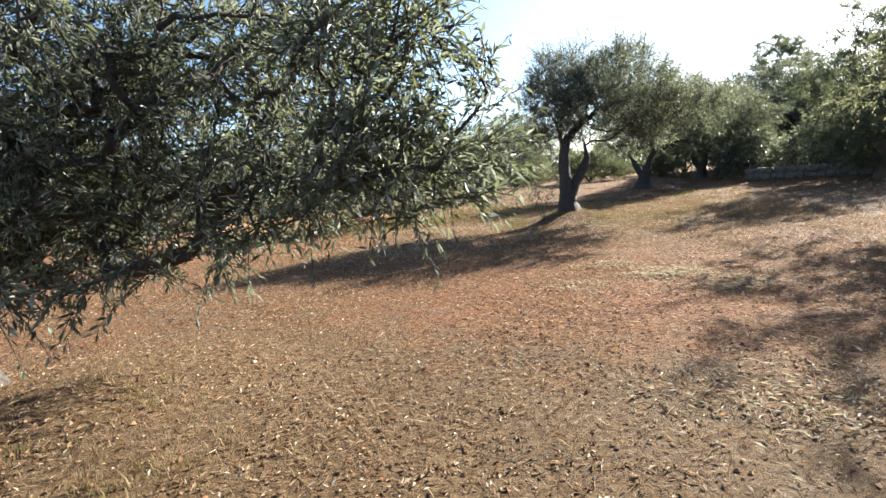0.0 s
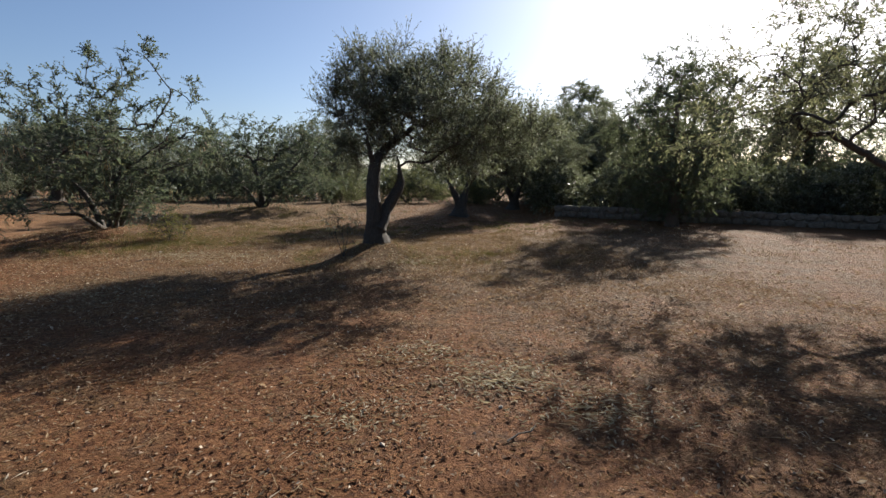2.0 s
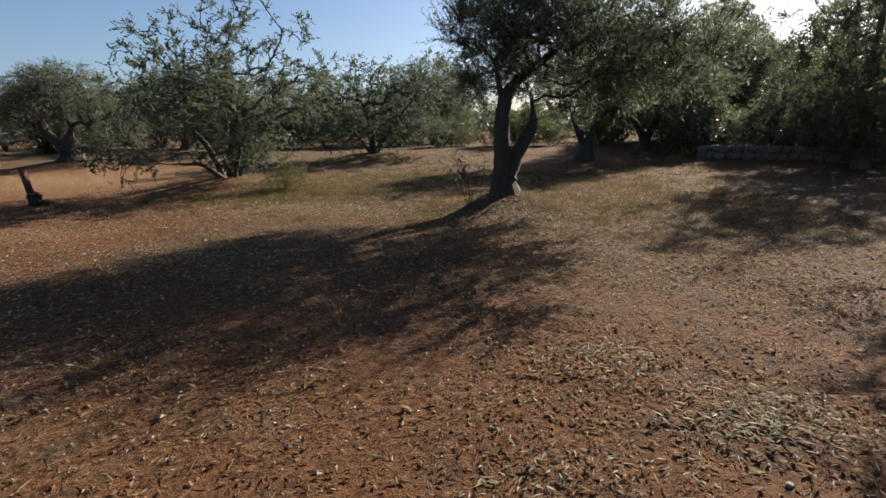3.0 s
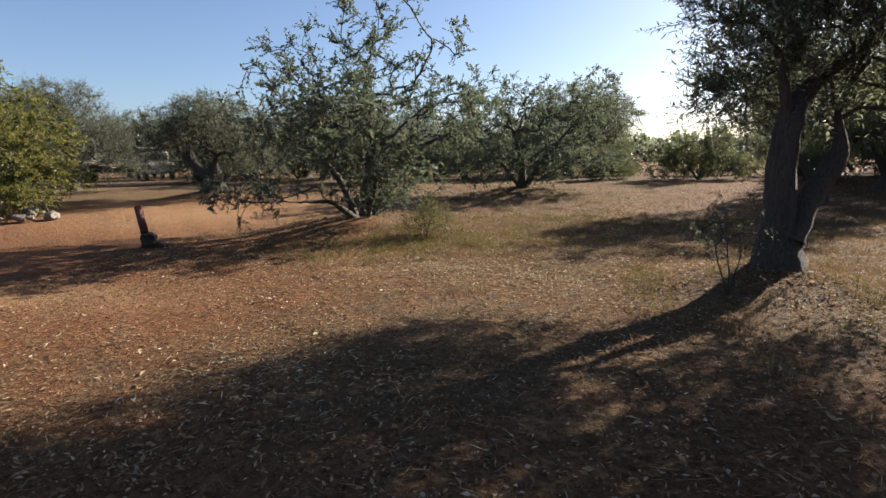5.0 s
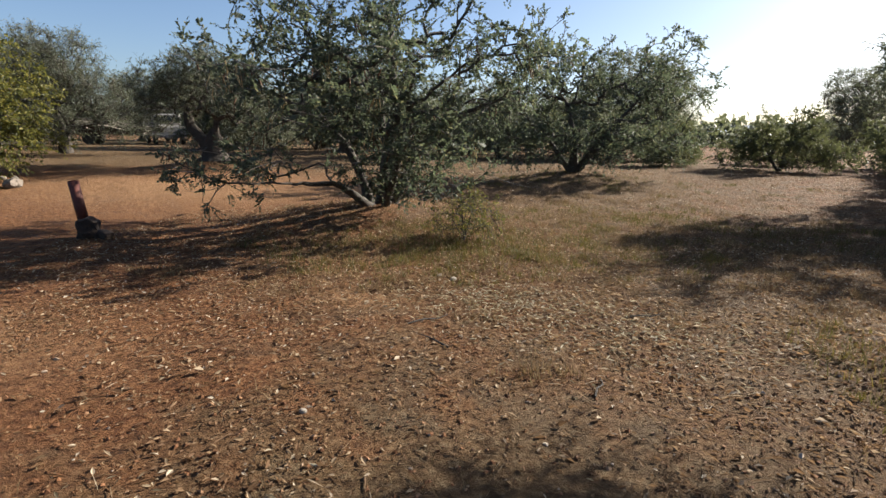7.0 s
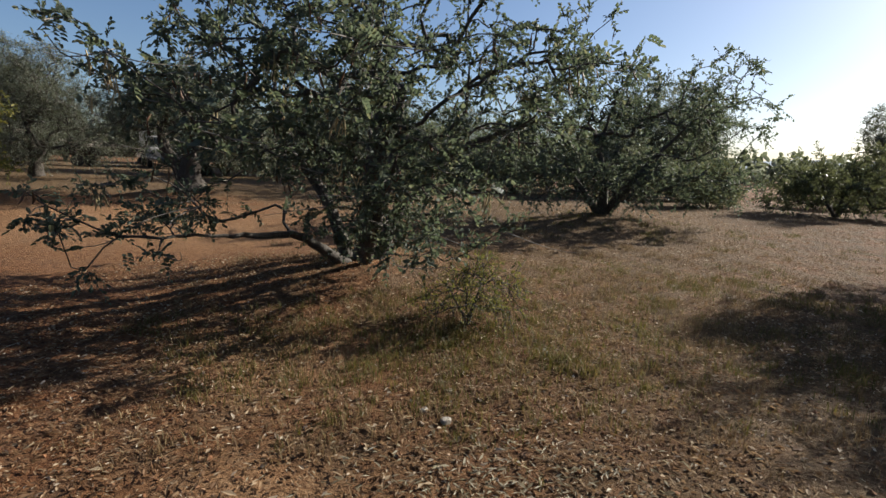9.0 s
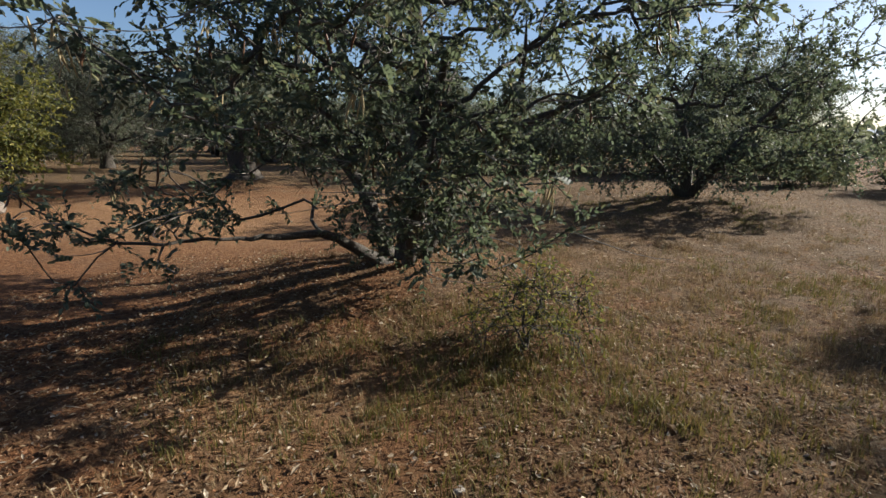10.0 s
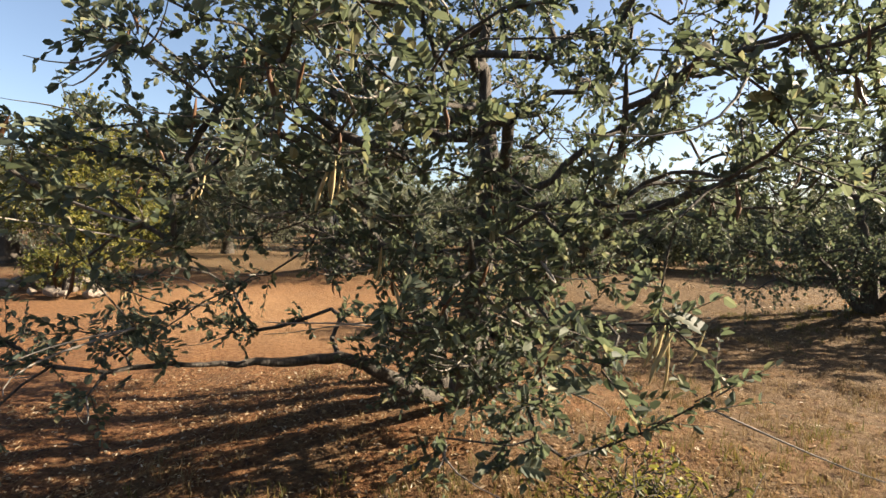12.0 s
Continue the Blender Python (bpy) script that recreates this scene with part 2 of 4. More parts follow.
def grow(rng, stems, blobs, count, tip=0.006, step=0.18, low=0.6, lift=0.25):
    """Branches that reach from the stems to points spread through the crown's lobes. Returns nodes, their radii, paths and ends."""
    P, parent, least, way, free = [], [], [], [], []
    paths, stem_paths = [], []
    for stem in stems:
        pts = np.array([s[:3] for s in stem], float)
        rad = np.array([s[3] for s in stem], float)
        seg = np.concatenate([[0], np.cumsum(np.linalg.norm(np.diff(pts, axis=0), axis=1))])
        ts = np.linspace(0, seg[-1], max(4, int(seg[-1] / 0.1)))
        q = np.stack([np.interp(ts, seg, pts[:, k]) for k in range(3)], 1)
        for _ in range(3):
            q[1:-1] = (q[:-2] + 2 * q[1:-1] + q[2:]) / 4
        q[1:-1] += rng.normal(0, 0.008, q[1:-1].shape)
        r = np.interp(ts, seg, rad)
        first = len(P)
        for i in range(len(q)):
            P.append(q[i])
            parent.append(first + i - 1 if i else -1)
            least.append(r[i] * (1 - 0.75 * max(0, i / (len(q) - 1) - 0.6) / 0.4))
            way.append(unit(q[min(i + 1, len(q) - 1)] - q[max(i - 1, 0)]))
            free.append(q[i][2] > low)
        stem_paths.append(list(range(first, len(P))))
    goal = []
    vol = np.array([b[3] * b[4] * b[5] for b in blobs])
    for b, n in zip(blobs, np.maximum(1, (count * vol / vol.sum()).astype(int))):
        n = b[6] if len(b) > 6 else n
        d = unit(rng.normal(size=(n, 3)))
        goal.append(np.array(b[:3]) + d * (rng.random((n, 1)) ** 0.45) * np.array(b[3:6]))
    goal = np.concatenate(goal)
    core = np.array(stems[0][-1][:3])
    goal = goal[np.argsort(np.linalg.norm(goal - core, axis=1))]
    ends = []
    for g in goal:
        A = np.array(P)
        dist = np.linalg.norm(A - g, axis=1) + np.where(np.array(free), 0, 50) + np.maximum(0, A[:, 2] - g[2]) * 0.5
        k = int(np.argmin(dist))
        L = np.linalg.norm(g - A[k])
        if L < 0.1:
            continue
        n = max(2, int(L / step))
        mid = A[k] + (way[k] * 0.5 + unit(g - A[k]) * 0.5) * L * 0.5 + np.array([0, 0, lift * L * 0.3])
        chain, last = [k], k
        for i in range(1, n + 1):
            s = i / n
            q = (1 - s) ** 2 * A[k] + 2 * s * (1 - s) * mid + s * s * g + rng.normal(0, 0.022, 3) * (i < n)
            way.append(unit(q - P[last]))
            P.append(q)
            parent.append(last)
            least.append(0)
            free.append(True)
            last = len(P) - 1
            chain.append(last)
        paths.append(chain)
        ends.append(last)
    load = np.zeros(len(P))
    for e in ends:
        while e >= 0:
            load[e] += 1
            e = parent[e]
    radius = np.maximum(np.array(least), tip * np.maximum(load, 1) ** 0.47)
    return np.array(P), radius, stem_paths, paths, np.array(ends), np.array(way), load


def foliage(rng, pos, out, per_end, span, droop, up, n_leaf, size, wide, oval, spread=0.8):
    """Twigs with leaves along them. Returns twig tubes and leaves."""
    N = len(pos) * per_end
    p0 = np.repeat(pos, per_end, axis=0) + rng.normal(0, 0.03, (N, 3))
    d = unit(np.repeat(out, per_end, axis=0) * 0.8 + rng.normal(0, spread, (N, 3)) + np.array([0, 0, up]))
    L = rng.uniform(span[0], span[1], (N, 1))
    g = np.array([0, 0, -1.0]) * droop

    def at(s):
        return p0 + d * L * s + g * L * s * s
    rings = []
    u = unit(np.cross(d, np.array([0.2, 0.3, 0.93])))
    v = np.cross(d, u)
    for s, r in ((0, 0.0045), (0.5, 0.003), (1, 0.0012)):
        for k in range(3):
            a = k * 2.0944
            rings.append(at(s) + (u * math.cos(a) + v * math.sin(a)) * r)
    TV = np.stack(rings, 1).reshape(-1, 3)
    q = [[r * 3 + k, r * 3 + (k + 1) % 3, r * 3 + 3 + (k + 1) % 3, r * 3 + 3 + k] for r in range(2) for k in range(3)]
    TF = (np.arange(N)[:, None, None] * 9 + np.array(q)[None]).reshape(-1, 4)
    lp, lw = [], []
    for i in range(n_leaf):
        s = (i + rng.uniform(0.2, 1.0, (N, 1))) / n_leaf
        lp.append(at(s))
        lw.append(unit(d + 2 * g * s + unit(rng.normal(size=(N, 3))) * 0.95))
    lp, lw = np.concatenate(lp), np.concatenate(lw)
    nr = unit(rng.normal(size=lp.shape) * 0.8 + np.array([0, 0, 0.7]))
    ln = rng.uniform(size * 0.65, size * 1.2, len(lp))
    return (TV, TF), leaves(lp, lw, nr, ln, ln * wide * rng.uniform(0.75, 1.2, len(lp)), oval)


def plant(name, label, category, rng, x, y, z, stems, blobs, count, bark, leaf, per_end=6, span=(0.2, 0.5), droop=0.25, up=0.2, n_leaf=7,
          size=0.065, wide=0.22, oval=False, rough=0.12, flare=0.0, tip=0.006, low=0.6, inner=0.35, group="", sides=14, lift=0.25, limb=0.03):
    """A tree or shrub: a trunk for each stem, branches with twigs, and a crown of single leaves."""
    ob = thing(name, label, category, x, y, z, group=group)
    P, R, stem_paths, paths, ends, way, load = grow(rng, stems, blobs, count, tip, low=low, lift=lift)
    for sp in stem_paths:
        r = R[sp].copy()
        if flare:
            h = P[sp][:, 2] - P[sp[0]][2]
            r = r * (1 + flare * np.exp(-np.maximum(h, 0) / 0.16))
        part_mesh("trunk", mesh_of("trunk", *(lambda t: (t[0], [t[1]]))(tube(P[sp], r, sides, rng, rough)), bark, True), ob)
    heap = Heap()
    for ch in paths:
        r = R[ch].copy()
        r[0] = min(r[0], r[1] * 1.25)
        if r[1] > limb:
            tv, tf = tube(P[ch], r, 9, rng, 0.07)
            part_mesh("limb", mesh_of("limb", tv, [tf], bark, True), ob)
        else:
            heap.put(*tube(P[ch], r, 5, rng, 0.06))
    thin = np.array([i for i in range(len(P)) if load[i] <= 5 and R[i] < 0.03 and i not in set(ends.tolist())])
    some = thin[rng.random(len(thin)) < inner] if len(thin) else thin
    spots = np.concatenate([ends, some]).astype(int)
    tw, lf = foliage(rng, P[spots], way[spots], per_end, span, droop, up, n_leaf, size, wide, oval)
    heap.put(*tw)
    part_mesh("twig_mass", heap.mesh("twig_mass", bark), ob, kind="stuff")
    part_mesh("crown", mesh_of("crown", lf[0], [lf[1]], leaf), ob, kind="stuff")
    return ob, P[spots]


# ---- ground ----
MOUNDS = [(3.4, 13.9, 0.34, 0.95), (-2.8, 19.7, 0.32, 1.7), (8.9, 22.8, 0.15, 1.3), (1.3, 26.8, 0.2, 1.7), (11.4, 7.4, 0.25, 1.3), (-10.4, 27.1, 0.2, 1.3),
          (-2.7, 3.7, 0.2, 1.2), (9.5, 13.0, 0.12, 3.0), (-6.4, 17.0, 0.06, 0.7)]


def step01(v):
    v = np.clip(v, 0, 1)
    return v * v * (3 - 2 * v)


def height(x, y):
    x, y = np.asarray(x, float), np.asarray(y, float)
    h = 0.5 * step01((y - 18) / 14) * (1 - 0.35 * step01((y - 60) / 80)) + 0.2 * step01((x - 7) / 10) * (1 - step01((y - 18) / 14))
    for mx, my, mh, mr in MOUNDS:
        h = h + mh * np.exp(-((x - mx) ** 2 + (y - my) ** 2) / (2 * (mr * 0.75) ** 2))
    near = np.exp(-((x / 60) ** 2 + ((y - 12) / 60) ** 2))
    h = h + near * (0.02 * np.sin(1.3 * x + 0.7 * y) * np.sin(0.9 * y - 0.4 * x + 1) + 0.012 * np.sin(4.1 * x + 2.2) * np.sin(3.7 * y + x)
                    + 0.006 * np.sin(11 * x + 3 * y) * np.sin(9.3 * y - 4 * x))
    return h


def H(x, y):
    return float(height(x, y))


def axis_steps(lo, hi, d):
    mid = list(np.arange(lo, hi, d))
    out, s, v = [], d, hi
    while v < 2600:
        out.append(v)
        s *= 1.22
        v += s
    left, s, v = [], d, lo
    while v > -2600:
        s *= 1.22
        v -= s
        left.append(v)
    return np.array(left[::-1] + mid + out)


gx, gy = axis_steps(-16, 19, 0.14), axis_steps(-4, 33, 0.14)
X, Y = np.meshgrid(gx, gy)
Z = height(X, Y)
nx, ny = len(gx), len(gy)
i, j = np.meshgrid(np.arange(ny - 1), np.arange(nx - 1), indexing="ij")
F = np.stack([i * nx + j, i * nx + j + 1, (i + 1) * nx + j + 1, (i + 1) * nx + j], -1).reshape(-1, 4)
gm = mesh_of("ground", np.stack([X, Y, Z], -1).reshape(-1, 3), [F], SOIL, True)
# how far dry straw covers the clay
STRAW = [(-1.0, 1.8, 3.6, 0.6), (3.2, 16.5, 2.5, 0.45), (6, 13, 3, 0.4), (-0.5, 11.8, 1.8, 0.3), (9, 14, 4, 0.15), (-1, 24, 5, 0.2), (-15, 31, 7, 0.6), (-22, 39, 11, 0.6), (0, 33, 8, 0.5)]
BARE = [(-8, 22, 4.5, 0.5), (-7, 15, 2.5, 0.4), (1.2, 5.5, 2.4, 0.35), (-3.6, 13.5, 1.5, 0.3), (-14, 24, 4, 0.4)]


def cover_at(x, y):
    c = np.full(np.shape(x), 0.27)
    for sx, sy, r, a in STRAW:
        c = c + a * np.exp(-((x - sx) ** 2 + (y - sy) ** 2) / (r * r))
    for sx, sy, r, a in BARE:
        c = c - a * np.exp(-((x - sx) ** 2 + (y - sy) ** 2) / (r * r))
    return c


att = gm.attributes.new("cover", "FLOAT", "POINT")
att.data.foreach_set("value", cover_at(X, Y).ravel().astype(np.float32))
sandy = np.zeros(X.shape)
for sx, sy, rx, ry in [(-8.5, 22.6, 5.5, 2.8), (-5.2, 13.6, 1.6, 0.7), (-2.6, 16.6, 0.7, 0.5), (-1.9, 15.2, 0.5, 0.25)]:
    sandy = np.maximum(sandy, 0.85 * np.exp(-((X - sx) / rx) ** 2 - ((Y - sy) / ry) ** 2))
att = gm.attributes.new("track", "FLOAT", "POINT")
att.data.foreach_set("value", sandy.ravel().astype(np.float32))
tagged(new("ground", gm), "reddish-brown clay orchard floor with dry straw cover", "ground", kind="structure")


# ---- the trees along the walk ----
def rnd(seed):
    return np.random.default_rng(seed)


# the olive whose low branches hang beside the start of the walk
plant("olive_tree", "silvery-green olive tree with branches drooping near the ground", "olive tree", rnd(11), -4.0, 4.1, H(-4.0, 4.1) - 0.05,
      [[(0, 0, 0, 0.26), (0.1, 0.0, 0.7, 0.19), (0.3, -0.1, 1.3, 0.14), (0.9, -0.2, 1.8, 0.1)], [(0.03, 0.03, 0.55, 0.12), (-0.4, 0.2, 1.4, 0.09)], [(0.1, 0, 0.7, 0.13), (0.9, 0.3, 1.4, 0.08), (1.9, 0.2, 1.7, 0.05)]],
      [(0.6, -0.2, 2.3, 2.6, 2.3, 1.5), (1.9, -0.2, 2.2, 1.8, 1.5, 1.3), (3.0, -0.7, 2.1, 1.0, 0.9, 0.9), (1.9, -1.0, 1.35, 1.4, 0.8, 0.5), (3.85, -1.4, 2.15, 0.5, 0.5, 0.75, 45), (3.9, -1.45, 1.55, 0.5, 0.4, 0.3, 30), (3.2, -1.2, 1.5, 0.6, 0.5, 0.3, 30), (0.7, -1.2, 1.2, 1.0, 0.7, 0.5)], 800, OLIVE_BARK, OLIVE_LEAF,
      per_end=8, span=(0.16, 0.38), droop=0.2, up=0.1, n_leaf=11, size=0.072, wide=0.26, flare=0.6, inner=0.3)

olive_b = plant("olive_tree", "twin-stemmed olive tree on a small earth mound", "olive tree", rnd(21), 3.43, 13.9, H(3.43, 13.9) - 0.06,
      [[(0, 0, -0.3, 0.33), (0, 0, 0.05, 0.26), (-0.03, 0, 0.5, 0.17), (-0.04, 0.02, 1.2, 0.14), (-0.02, 0, 1.75, 0.12), (0.25, 0.1, 2.1, 0.1), (1.0, 0.2, 2.6, 0.07)],
       [(0.05, 0, 0.35, 0.16), (0.3, 0.05, 0.85, 0.12), (0.62, 0.1, 1.35, 0.1), (0.5, 0.15, 1.9, 0.07)], [(-0.02, 0, 1.6, 0.06), (-0.25, -0.1, 2.4, 0.03)]],
      [(-0.1, 0, 2.9, 1.0, 1.2, 1.0), (1.3, 0.1, 2.7, 1.5, 1.5, 1.1), (2.5, 0.3, 2.2, 1.1, 1.2, 0.7), (0.2, 1.0, 2.2, 1.0, 0.8, 0.7), (-0.2, 0.5, 2.0, 0.8, 0.8, 0.4), (0.9, 0, 3.6, 1.2, 1.0, 0.6), (-0.3, 0, 3.7, 0.6, 0.8, 0.5), (1.7, 0, 3.8, 0.6, 0.8, 0.5), (1.2, -1.6, 2.7, 1.2, 0.9, 0.8), (2.2, -2.0, 2.3, 0.9, 0.8, 0.5), (0.3, 1.4, 2.9, 0.8, 0.7, 0.7), (3.2, -0.6, 2.3, 0.8, 0.9, 0.5)], 530, OLIVE_BARK, OLIVE_LEAF,
      per_end=10, span=(0.25, 0.7), droop=0.05, up=0.75, n_leaf=11, size=0.085, wide=0.25, flare=0.35, low=1.5, inner=0.35, tip=0.0042)[0]

olive_c = plant("olive_tree", "broad dark olive tree with thick short trunk", "olive tree", rnd(31), 8.9, 22.8, H(8.9, 22.8) - 0.06,
      [[(0, 0, 0, 0.3), (0.1, 0, 0.6, 0.2), (0.35, 0, 1.3, 0.16)], [(0.05, 0, 0.5, 0.15), (-0.5, 0.1, 1.5, 0.1)]],
      [(0.6, 0, 3.2, 2.4, 2.4, 1.7), (-0.9, 0, 2.5, 1.3, 1.5, 1.0), (2.4, 0, 2.7, 1.6, 1.7, 1.4)], 520, OLIVE_BARK, OLIVE_LEAF,
      per_end=9, span=(0.25, 0.55), n_leaf=9, size=0.1, wide=0.28, flare=0.7, low=1.0)[0]

# the carob that the walk ends at
carob_stems = [[(0, 0, 0, 0.13), (0.1, -0.1, 0.8, 0.09), (0.3, -0.2, 1.7, 0.07), (0.2, -0.2, 2.8, 0.04)], [(-0.2, 0.1, 0, 0.11), (-0.5, 0, 0.9, 0.08), (-1.2, -0.2, 1.8, 0.05)],
               [(0.15, 0.15, 0, 0.1), (0.5, 0.3, 0.9, 0.08), (1.2, 0.2, 1.6, 0.06), (2.3, -0.2, 2.0, 0.035)], [(-0.1, -0.2, 0, 0.08), (-0.5, -0.9, 0.5, 0.045), (-1.2, -2.2, 0.6, 0.02)],
               [(0.0, 0.25, 0, 0.1), (-0.2, 0.9, 1.2, 0.07), (-0.3, 1.3, 2.2, 0.05)], [(0.1, -0.2, 0, 0.07), (0.5, -0.9, 0.9, 0.05), (0.9, -1.8, 1.5, 0.03)]]
carob_d, carob_spots = plant("carob_tree", "many-stemmed carob tree with dark rounded leaves and pods", "carob tree", rnd(41), -2.8, 19.7, H(-2.8, 19.7) - 0.08, carob_stems,
      [(0.0, 0.1, 2.3, 2.1, 2.3, 1.5), (-0.1, 0, 3.4, 1.8, 1.8, 1.1), (0.8, 0, 4.3, 0.9, 0.9, 0.6), (1.1, 0, 5.0, 0.4, 0.4, 0.4, 12), (-0.3, 0, 4.6, 0.3, 0.3, 0.3, 6), (2.2, 0, 3.9, 0.6, 0.6, 0.4, 10), (2.0, 0.2, 2.9, 1.1, 1.3, 0.8), (-1.8, 0, 3.6, 0.9, 1.0, 0.7),
       (0.0, -0.9, 1.5, 1.3, 1.0, 0.7, 34), (0.0, -0.8, 0.6, 1.1, 0.5, 0.25, 12), (0.9, -1.0, 0.8, 0.7, 0.6, 0.4, 20), (1.6, -0.6, 2.2, 1.3, 1.6, 0.9), (-0.6, -2.0, 2.1, 1.6, 1.5, 0.9), (-1.6, -2.4, 0.7, 1.2, 1.0, 0.4, 15),
       (1.1, -1.6, 1.0, 0.9, 0.9, 0.6, 26), (0.0, -0.6, 1.0, 1.5, 1.3, 0.6, 26), (-1.7, 0, 2.2, 1.2, 1.4, 1.2), (2.4, -0.9, 2.3, 0.8, 1.2, 0.6), (0.2, -2.2, 2.4, 1.5, 1.0, 0.8), (-2.2, -1.0, 0.8, 1.3, 0.8, 0.35, 14)], 640, CAROB_BARK, CAROB_LEAF,
      per_end=5, span=(0.1, 0.34), droop=0.1, up=0.3, n_leaf=10, size=0.055, wide=0.58, oval=True, low=0.35, rough=0.08, inner=0.27, tip=0.0052, sides=9)

carob_e = plant("carob_tree", "open-crowned carob tree with several thin stems", "carob tree", rnd(51), 1.3, 26.8, H(1.3, 26.8) - 0.08,
      [[(0, 0, 0, 0.14), (0.0, 0, 0.9, 0.1), (-0.3, 0, 2.0, 0.07)], [(0.1, 0, 0.1, 0.1), (0.9, 0, 1.2, 0.07), (1.8, 0, 2.3, 0.05)], [(-0.1, 0, 0.1, 0.1), (-0.9, 0.2, 1.2, 0.06)]],
      [(-1.0, 0, 2.3, 1.6, 1.7, 1.5), (0.3, 0, 3.0, 1.2, 1.4, 1.2), (2.3, 0, 2.7, 1.5, 1.6, 1.4), (2.0, 0, 1.2, 1.7, 1.4, 0.7), (-2.2, 0, 1.5, 1.2, 1.2, 1.0), (0, 0, 1.0, 1.3, 1.2, 0.7), (1.5, -0.8, 0.9, 1.8, 1.0, 0.7), (-1.2, -0.8, 0.9, 1.5, 1.0, 0.7), (0.3, -1.2, 0.7, 1.3, 0.7, 0.5)], 520, CAROB_BARK, CAROB_LEAF,
      per_end=5, span=(0.15, 0.42), n_leaf=8, size=0.07, wide=0.6, oval=True, low=0.3, sides=8, inner=0.22)[0]

almond = plant("almond_tree", "sparse-leaved almond tree with crooked grey limbs", "almond tree", rnd(61), 11.4, 7.4, H(11.4, 7.4) - 0.05,
      [[(0, 0, 0, 0.15), (0.0, 0.1, 0.6, 0.11), (-0.6, 0.6, 1.3, 0.07), (-1.5, 1.5, 2.2, 0.045)], [(0, 0.05, 0.5, 0.09), (0.1, 0.3, 1.6, 0.06), (-0.2, 0.6, 2.9, 0.05)], [(0, 0, 0.5, 0.1), (0.7, -0.2, 1.7, 0.07)]],
      [(-0.5, 1.2, 3.4, 2.9, 2.8, 1.3), (-2.2, 1.6, 2.8, 1.4, 1.7, 0.9), (0.9, -0.4, 3.3, 2.0, 2.0, 1.3), (-2.4, 2.6, 2.2, 1.3, 1.3, 0.6), (0.2, -1.6, 2.8, 1.6, 1.2, 1.0)], 400, OLIVE_BARK, ALMOND_LEAF,
      per_end=8, span=(0.2, 0.5), n_leaf=7, size=0.085, wide=0.36, low=1.0, inner=0.3, tip=0.0034)[0]

# a bushy sapling beside the mound
plant("sapling", "thin bare-stemmed sapling with a few small leaves", "sapling", rnd(71), 2.62, 13.3, H(2.62, 13.3) - 0.03,
      [[(0, 0, 0, 0.012), (0.1, 0, 0.5, 0.008)], [(0, 0, 0, 0.012), (-0.15, 0, 0.5, 0.008)], [(0, 0, 0, 0.01), (0.0, 0.1, 0.6, 0.007)]],
      [(0, 0, 0.7, 0.45, 0.4, 0.45)], 26, OLIVE_BARK, OLIVE_LEAF, per_end=3, span=(0.1, 0.25), n_leaf=5, size=0.045, wide=0.4, low=0.15, tip=0.003, sides=5)

# yellow-green shoots at the carob's foot
plant("shrub", "yellow-green young shoots at the carob tree's foot", "shrub", rnd(72), -1.15, 18.0, H(-1.15, 18.0) - 0.03,
      [[(0, 0, 0, 0.012), (0.1, 0, 0.4, 0.008)], [(0, 0, 0, 0.012), (-0.2, 0, 0.4, 0.008)], [(0, 0, 0, 0.01), (0.0, -0.2, 0.4, 0.007)]],
      [(0, 0, 0.35, 0.65, 0.5, 0.28), (0.1, 0, 0.5, 0.4, 0.35, 0.3)], 90, CAROB_BARK, YELLOW_LEAF, per_end=5, span=(0.1, 0.3), n_leaf=6, size=0.04, wide=0.4, oval=True, low=0.1, tip=0.003, sides=5)

# pines behind the clearing
pine_blobs = [(0, 0, 5.2, 1.3, 1.3, 0.9), (-1.2, 0.3, 3.6, 1.3, 1.3, 1.3), (1.1, -0.2, 3.8, 1.4, 1.4, 1.4), (0, 0, 2.2, 2.3, 2.1, 1.3), (0.2, 0.2, 1.2, 2.0, 1.8, 0.8)]
pine_a = plant("pine_tree", "dense pine tree with a dark uneven crown", "pine tree", rnd(81), 14.5, 17.1, H(14.5, 17.1) - 0.05,
      [[(0, 0, 0, 0.22), (0.1, 0, 1.6, 0.16), (0, 0.1, 3.2, 0.1), (0, 0, 4.6, 0.05)]], pine_blobs, 520, PINE_BARK, PINE_LEAF,
      per_end=6, span=(0.2, 0.5), n_leaf=9, size=0.14, wide=0.24, low=0.7, up=0.3)[0]
pine_b = plant("pine_tree", "tall stone pine with rounded crown on a bare stem", "pine tree", rnd(82), 23.0, 35.4, H(23, 35.4) - 0.05,
      [[(0, 0, 0, 0.25), (0.2, 0, 3.0, 0.18), (0, 0, 6.2, 0.1)]], [(0, 0, 7.2, 1.6, 1.6, 1.0), (1.9, 0, 6.2, 1.2, 1.1, 0.8), (-1.2, 0, 5.6, 1.4, 1.2, 0.9), (0.6, 0, 4.4, 2.2, 1.6, 1.0), (0, 0, 2.6, 2.6, 2.2, 1.3)], 420, PINE_BARK, PINE_LEAF,
      per_end=7, span=(0.25, 0.6), n_leaf=10, size=0.18, wide=0.24, low=1.5, up=0.4)[0]

